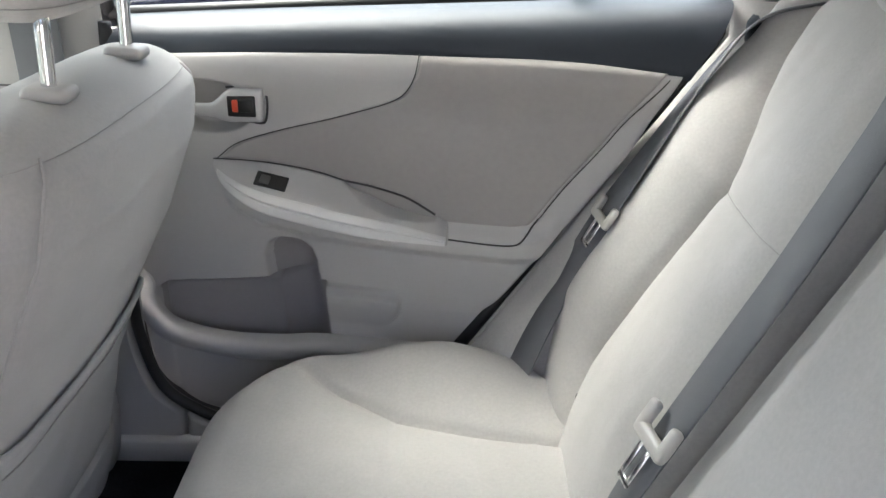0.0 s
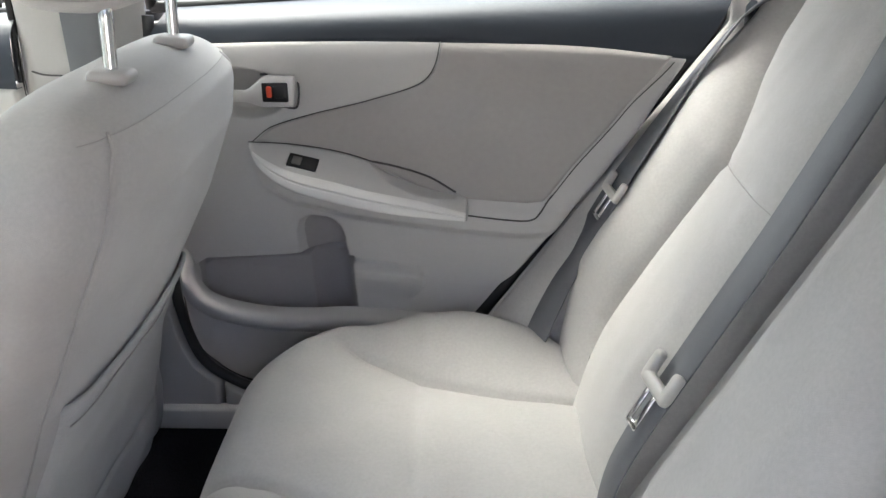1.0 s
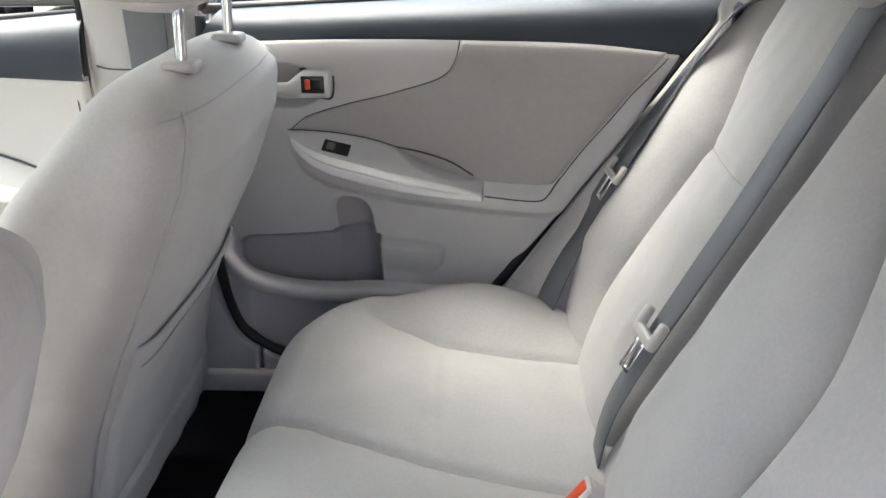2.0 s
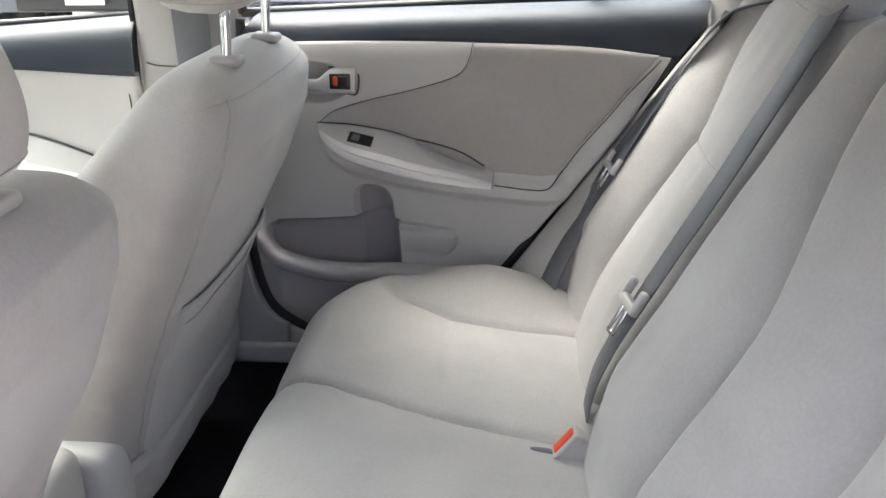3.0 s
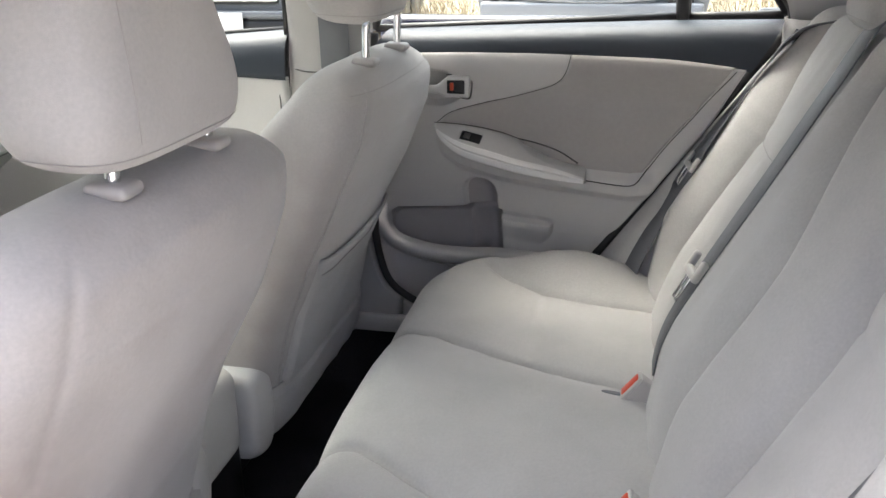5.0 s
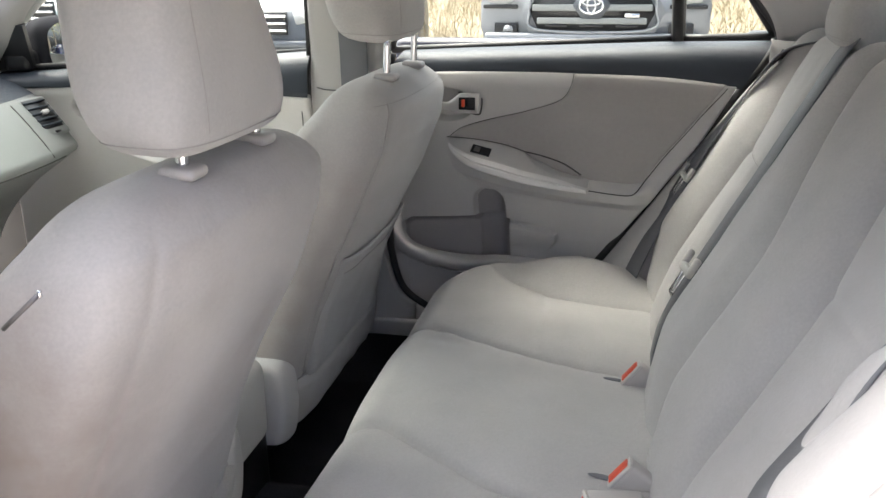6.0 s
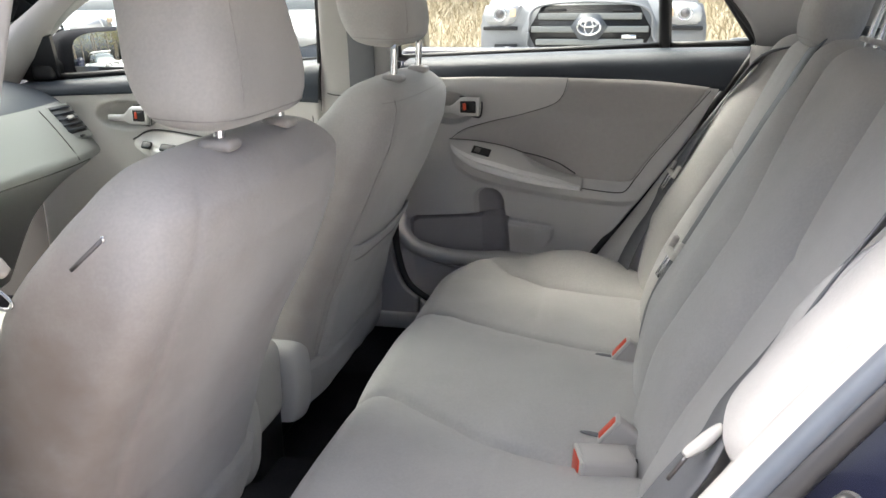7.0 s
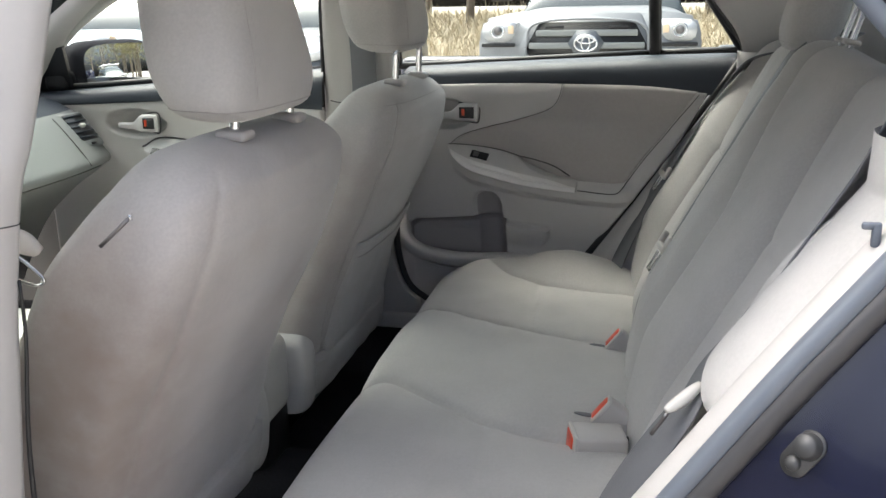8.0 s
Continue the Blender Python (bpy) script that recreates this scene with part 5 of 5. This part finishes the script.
# the driver's belt hangs behind the pillar at the open doorway
dbelt = thing("seat_belt", "dark grey driver's seat belt hanging behind the pillar", "seat belt", group="seat belts")
part("webbing", ribbon([(-0.665, -0.560, 1.30), (-0.690, -0.632, 1.08), (-0.695, -0.642, 0.92), (-0.705, -0.646, 0.70), (-0.715, -0.650, 0.40)], [(0.2, 1, 0)] * 5, 0.047), M_BELT, dbelt)
rows = [[Vector((-0.668 + 0.034 * q, -0.632 + 0.012 * q, 0.918 - 0.012 * q * q)) + Vector((0, 0.006 * math.cos(a), 0.014 * math.sqrt(max(0.02, 1 - abs(2 * q - 1) ** 2.6)) * math.sin(a)))
         for a in np.linspace(0, 2 * math.pi, 16, endpoint=False)] for q in np.linspace(0, 1, 15)]
dt = part("tongue", sheet(rows, closed_v=True, cap=True), M_TONGUE, dbelt, "ivory plastic belt tongue")
part("blade", tube([(-0.662, -0.630, 0.905), (-0.646, -0.624, 0.888), (-0.634, -0.620, 0.872), (-0.642, -0.622, 0.866), (-0.664, -0.628, 0.874)], 0.0018, 40, 8), M_CHROME, dt, "steel tongue loop")

# ---- outside: lot, dry grass, parked vehicles, wood ----
M_LOT = material("grey_gravel", (0.36, 0.345, 0.325), 0.95, var=0.3, scale=30, big=0.6, bump=0.6, bump_scale=60)
M_GRASS = material("dry_grass", (0.32, 0.278, 0.20), 0.95, var=0.28, scale=35, big=0.8)
M_BARK = material("bark", (0.12, 0.10, 0.08), 0.95, var=0.3, scale=20)
M_LEAF = material("spring_leaves", (0.16, 0.15, 0.06), 0.9, var=0.4, scale=6)
M_PAINT_SILVER = material("silver_paint", (0.22, 0.23, 0.245), 0.35, 0.2, var=0.05, coat=0.35)
M_PAINT_WHITE = material("white_paint", (0.78, 0.79, 0.80), 0.3, var=0.03, coat=0.8)
M_PAINT_SLATE = material("slate_paint", (0.09, 0.10, 0.115), 0.35, 0.2, var=0.05, coat=0.3)
M_PAINT_PALE = material("pale_paint", (0.30, 0.36, 0.40), 0.35, 0.1, var=0.04, coat=0.3)
M_LAMP = material("clear_lamp", (0.50, 0.51, 0.52), 0.1, 0.2, var=0.1, coat=1.0)
M_WINDOW = material("dark_car_glass", (0.05, 0.06, 0.065), 0.05, var=0.1, coat=1.0)
M_PLATE = material("blank_plate", (0.75, 0.75, 0.75), 0.5, var=0.05)
M_AMBER = material("amber_lamp", (0.72, 0.55, 0.38), 0.25, var=0.05)

n = 60
rows = []
for i in range(n):
    for_x = math.copysign(abs(-1 + 2 * i / (n - 1)) ** 3, -1 + 2 * i / (n - 1)) * 400
    row = []
    for j in range(n):
        k = -1 + 2 * j / (n - 1)
        yy = math.copysign(abs(k) ** 3, k) * 400
        row.append((for_x, yy, 0.03 * noise.noise(Vector((for_x * 0.3, yy * 0.3, 0)))))
    rows.append(row)
ground = part("ground", sheet(rows), M_LOT)
tagged(ground, "flat grey gravel lot", "ground", kind="structure")

# dry grass bank beyond the parked cars
random.seed(7)
verts, faces = [], []
for k in range(52000):
    x, y = random.uniform(-14, 12), 8.5 + random.random() ** 1.6 * 22
    hgt, a = random.uniform(0.12, 0.42) * (1.8 if random.random() < 0.12 else 1.0), random.uniform(0, 6.283)
    lean = random.uniform(0.2, 1.5)
    w = 0.004 + 0.0010 * (y - 8)
    b = len(verts)
    ca, sa = math.cos(a), math.sin(a)
    z0 = 0.03 * (y - 8.5)
    verts += [(x - w * sa, y + w * ca, z0), (x + w * sa, y - w * ca, z0), (x + lean * hgt * ca, y + lean * hgt * sa, z0 + hgt)]
    faces.append((b, b + 1, b + 2))
me = bpy.data.meshes.new("dry_grass")
me.from_pydata(verts, [], faces)
me.materials.append(M_GRASS)
grass = new("dry_grass", me)
tagged(grass, "tall straw-coloured dry grass beyond the lot", "grass", kind="stuff")
rows = [[(-30 + 55 * i / 40, 8.3 + 30 * j / 30, 0.03 * (30 * j / 30) - 0.02 + 0.02 + 0.05 * noise.noise(Vector((i, j, 3)))) for j in range(31)] for i in range(41)]
bank = part("grass_bank", sheet(rows), M_GRASS)
tagged(bank, "straw-coloured bank under the dry grass", "ground", kind="structure")


def tree(x, y, h, seed):
    random.seed(seed)
    ob = thing("tree", "bare spring tree with thin yellowish leaves", "tree", (x, y, 0), "trees")
    bms = [tube([(x, y, -0.1), (x + random.uniform(-0.2, 0.2), y, h * 0.5), (x + random.uniform(-0.4, 0.4), y, h)], lambda q: 0.14 * (1 - 0.85 * q), 12, 7)]
    tips = []
    for k in range(16):
        z = h * random.uniform(0.25, 0.95)
        a = random.uniform(0, 6.283)
        L = h * 0.28 * (1.1 - z / h)
        e = (x + L * math.cos(a), y + L * math.sin(a), z + L * 0.8)
        bms.append(tube([(x, y, z), ((x + e[0]) / 2, (y + e[1]) / 2, z + L * 0.25), e], lambda q: 0.035 * (1 - 0.8 * q), 6, 5))
        tips.append((e, L))
    part("trunk", join(*bms), M_BARK, ob)
    vs, fs = [], []
    for e, L in tips:
        for k in range(60):
            c = Vector(e) + Vector((random.gauss(0, 0.35), random.gauss(0, 0.35), random.gauss(0, 0.4))) * (L + 0.5)
            d1, d2 = Vector((random.uniform(-1, 1), random.uniform(-1, 1), random.uniform(-1, 1))) * 0.09, Vector((random.uniform(-1, 1), random.uniform(-1, 1), random.uniform(-1, 1))) * 0.09
            b = len(vs)
            vs += [c - d1, c + d2, c + d1, c - d2]
            fs.append((b, b + 1, b + 2, b + 3))
    me = bpy.data.meshes.new("crown")
    me.from_pydata([tuple(v) for v in vs], [], fs)
    me.materials.append(M_LEAF)
    cr = new("crown", me)
    cr.parent = ob
    cr.matrix_basis = ob.matrix_basis.inverted()
    return ob


random.seed(3)
for k in range(16):
    tree(-16 + 2.2 * k + random.uniform(-0.6, 0.6), 24 + random.uniform(-3, 8), random.uniform(8, 12), 100 + k)
for k in range(9):
    tree(14 + 3.0 * k, -5.5 + random.uniform(-1.5, 0.5), random.uniform(7, 10), 300 + k)
for k in range(12):
    tree(9 + 2.5 * k, 8.5 + random.uniform(-0.5, 1.5) + 0.25 * k, random.uniform(7, 10), 200 + k)


for k in range(24):
    tree(24 + random.uniform(0, 13), -5 + 1.05 * k + random.uniform(-0.4, 0.4), random.uniform(8, 12), 400 + k)


def wheel(c, r, w, owner):
    x, y, z = c
    tyre = part("tyre", tube([(x - w / 2, y, z), (x + w / 2, y, z)], r, 4, 28), M_RUBBER, owner, "black tyre")
    part("rim", tube([(x - w / 2 - 0.01, y, z), (x + w / 2 + 0.01, y, z)], r * 0.62, 4, 20), M_STEEL, tyre, "grey alloy rim")


def vehicle(at, yaw, w, paint, label, kind, scale=1.0, tall=1.0, extra=None):
    """A parked vehicle with its nose at the origin, facing -y; x across."""
    ob = thing(kind, label, kind.split("_")[0] if kind != "pickup_truck" else "pickup truck", group="parked vehicles")
    hw = w / 2
    # body: stations from nose to tail (y, half width, bottom, bonnet height)
    st = [(0.0, 0.80, 0.42, 0.80), (0.04, 0.90, 0.36, 0.90), (0.14, 0.96, 0.32, 0.97), (0.40, 1.0, 0.30, 1.02), (1.0, 1.0, 0.30, 1.06), (1.35, 1.0, 0.30, 1.08), (4.3, 1.0, 0.32, 1.08), (4.6, 0.95, 0.40, 0.98)]
    rows = []
    for yy, kw, zb, zt in st:
        row = []
        for q in range(29):
            a = math.pi * q / 28
            c, s = math.cos(a), math.sin(a)
            row.append((hw * kw * math.copysign(abs(c) ** 0.35, c), yy, zb + (zt * tall - zb) * abs(s) ** 0.42))
        rows.append(row)
    part("body", sheet(rows, cap=True), paint, ob)
    rows = []
    for yy, kw, zt in ((1.30, 0.90, 1.06), (1.75, 0.84, 1.42), (2.15, 0.78, 1.66), (3.0, 0.78, 1.70), (3.9, 0.80, 1.66), (4.4, 0.86, 1.10)):
        rows.append([(hw * kw * math.copysign(abs(math.cos(math.pi * q / 20)) ** 0.5, math.cos(math.pi * q / 20)) * (1 if q in (0, 20) else 0.96), yy, 0.95 * tall + (zt * tall - 0.95 * tall) * abs(math.sin(math.pi * q / 20)) ** 0.5) for q in range(21)])
    part("cabin", sheet(rows, cap=True), M_WINDOW, ob, "dark windows")
    part("roof", rounded_box((w * 0.74, 1.75, 0.05), (0, 3.0, 1.70 * tall), 0.02, 2), paint, ob)
    for yy in (0.85, 3.75):
        for sgn in (-1, 1):
            wheel((sgn * (hw - 0.12), yy, 0.36), 0.36, 0.24, ob)
    if extra:
        extra(ob, hw, paint)
    ob.matrix_basis = pose(*at, 0, 0, yaw) @ Matrix.Scale(scale, 4)
    return ob


def ngon_plate(pts, y0, y1, r=0.0):
    """A plate with the outline pts (x, z) from y0 to y1."""
    bm = bmesh.new()
    a = [bm.verts.new((x, y0, z)) for x, z in pts]
    b = [bm.verts.new((x, y1, z)) for x, z in pts]
    bm.faces.new(a)
    bm.faces.new(b)
    for i in range(len(pts)):
        k = (i + 1) % len(pts)
        bm.faces.new((a[i], a[k], b[k], b[i]))
    if r:
        bmesh.ops.bevel(bm, geom=[e for e in bm.edges], offset=r, segments=2, affect="EDGES")
    return bm


def oval(cx, cz, rx, rz, y, r):
    return tube([(cx + rx * math.cos(a), y, cz + rz * math.sin(a)) for a in np.linspace(0, 2 * math.pi, 25)], r, 60, 8)


def pickup_front(ob, hw, paint):
    hexa = [(-0.52, 0.74), (-0.40, 0.955), (0.40, 0.955), (0.52, 0.74), (0.44, 0.58), (-0.44, 0.58)]
    shape = [(-0.90, 0.36), (-0.945, 0.60), (-0.95, 0.82), (-0.90, 0.985), (-0.62, 1.045), (0, 1.06), (0.62, 1.045), (0.90, 0.985), (0.95, 0.82), (0.945, 0.60), (0.90, 0.36)]
    part("fascia", ngon_plate(shape, -0.015, 0.45, 0.035), paint, ob)
    big = [(x * 1.13, 0.77 + (z - 0.77) * 1.36) for x, z in hexa]
    part("grille_surround", ngon_plate(big, -0.075, 0.06, 0.012), paint, ob, "silver grille surround")
    gr = part("grille", ngon_plate(hexa, -0.085, 0.0, 0.004), M_BLACK, ob, "black grille")
    part("grille_rim", tube([(x, -0.088, z) for x, z in hexa + hexa[:1]], 0.012, 140, 8), M_PAINT_SILVER, gr, "silver rim")
    for z, wd in ((0.865, 0.86), (0.76, 0.98), (0.655, 0.90)):
        part("grille_bar", rounded_box((wd, 0.03, 0.052), (0, -0.092, z), 0.010, 2), M_DASH, gr, "grey grille bar")
    for x, z, wd in ((-0.27, 0.915, 0.16), (0.27, 0.915, 0.16), (-0.29, 0.615, 0.18), (0.0, 0.615, 0.20), (0.29, 0.615, 0.18)):
        part("grille_slot", rounded_box((wd, 0.012, 0.022), (x, -0.090, z), 0.004, 1), M_BLACK, gr, "black slot")
    part("emblem_plate", ngon_plate([(0.155 * math.cos(a), 0.78 + 0.125 * math.sin(a)) for a in np.linspace(0, 2 * math.pi, 6, endpoint=False)], -0.115, -0.09, 0.006), M_PAINT_SLATE, gr, "grey plate under the emblem")
    part("emblem", join(oval(0, 0.78, 0.095, 0.066, -0.118, 0.010), oval(0, 0.78, 0.034, 0.060, -0.118, 0.008), oval(0, 0.805, 0.07, 0.026, -0.118, 0.008)), M_CHROME, gr, "bright oval emblem")
    for sgn in (-1, 1):
        out = [(sgn * 0.575, 0.965), (sgn * 0.70, 0.975), (sgn * 0.87, 0.965), (sgn * 0.915, 0.90), (sgn * 0.89, 0.80), (sgn * 0.70, 0.785), (sgn * 0.63, 0.83)]
        hl = part("headlight", ngon_plate(out, -0.045, 0.10, 0.018), M_LAMP, ob, "clear headlight")
        part("lens", tube([(sgn * 0.77, -0.050, 0.885), (sgn * 0.77, -0.02, 0.885)], 0.036, 4, 20), M_STEEL, hl, "round lens")
        part("lens_rim", oval(sgn * 0.77, 0.885, 0.055, 0.055, -0.048, 0.007), M_CHROME, hl, "bright ring")
        part("turn_lamp", rounded_box((0.05, 0.016, 0.07), (sgn * 0.655, -0.047, 0.895), 0.006, 2), M_AMBER, hl, "pale amber lamp")
        fg = part("fog_lamp", rounded_box((0.20, 0.04, 0.11), (sgn * 0.72, -0.03, 0.58), 0.01, 2), M_BLACK, ob, "black fog lamp well")
        part("fog_lens", tube([(sgn * 0.70, -0.05, 0.575), (sgn * 0.70, -0.02, 0.575)], 0.042, 4, 16), M_LAMP, fg, "clear fog lens")
        part("lamp_trim", rounded_box((0.30, 0.03, 0.035), (sgn * 0.77, -0.025, 0.765), 0.01, 2), M_BLACK, ob, "black strip under the headlight")
        part("door_mirror", rounded_box((0.22, 0.12, 0.16), (sgn * 1.06, 1.65, 1.22), 0.03, 3), M_BLACK, ob, "black door mirror")
    part("bumper", rounded_box((1.80, 0.12, 0.17), (0, -0.04, 0.47), 0.03, 3), paint, ob)
    part("badge", rounded_box((0.12, 0.01, 0.03), (0.33, -0.112, 0.70), 0.003, 1), M_CHROME, gr, "small bright badge")


def suv_front(ob, hw, paint):
    part("grille", rounded_box((0.95, 0.06, 0.20), (0, -0.02, 0.80), 0.02, 2), M_BLACK, ob, "black grille")
    for z in (0.74, 0.80, 0.86):
        part("grille_bar", rounded_box((0.95, 0.03, 0.022), (0, -0.055, z), 0.006, 2), M_CHROME, ob, "bright grille bar")
    for sgn in (-1, 1):
        part("headlight", ngon_plate([(sgn * 0.52, 0.90), (sgn * 0.86, 0.98), (sgn * 0.90, 0.86), (sgn * 0.55, 0.78)], -0.02, 0.16, 0.01), M_LAMP, ob, "clear headlight")
        part("turn_lamp", rounded_box((0.06, 0.05, 0.05), (sgn * 0.885, 0.12, 0.93), 0.012, 2), M_AMBER, ob, "amber corner lamp")
        part("door_mirror", rounded_box((0.20, 0.10, 0.14), (sgn * 1.0, 1.6, 1.12), 0.03, 3), M_BLACK, ob, "black door mirror")
    part("air_intake", rounded_box((1.2, 0.06, 0.14), (0, -0.01, 0.50), 0.02, 2), M_BLACK, ob, "dark lower intake")
    part("bumper", rounded_box((1.75, 0.10, 0.06), (0, -0.03, 0.62), 0.02, 3), paint, ob)
    part("blank_plate", rounded_box((0.32, 0.012, 0.15), (0, -0.09, 0.56), 0.004, 1), M_PLATE, ob, "white licence plate without writing")


vehicle((-0.50, 6.45, 0.03), -2, 1.86, M_PAINT_SILVER, "silver pickup truck parked nose-on at the grass", "pickup_truck", 1.0, 1.0, pickup_front)
vehicle((-3.62, 6.3, -0.14), 3, 1.86, M_PAINT_SLATE, "dark slate off-roader parked nose-on beside the pickup", "car", 1.0, 1.0, suv_front)
vehicle((-6.0, 6.4, -0.05), 4, 1.85, M_PAINT_PALE, "pale blue car parked nose-on at the end of the row", "car", 1.0, 0.92, suv_front)
vehicle((9.6, 3.65, -0.02), -92, 1.80, M_PAINT_WHITE, "white car standing in the lane behind", "car", 1.0, 0.92, suv_front)
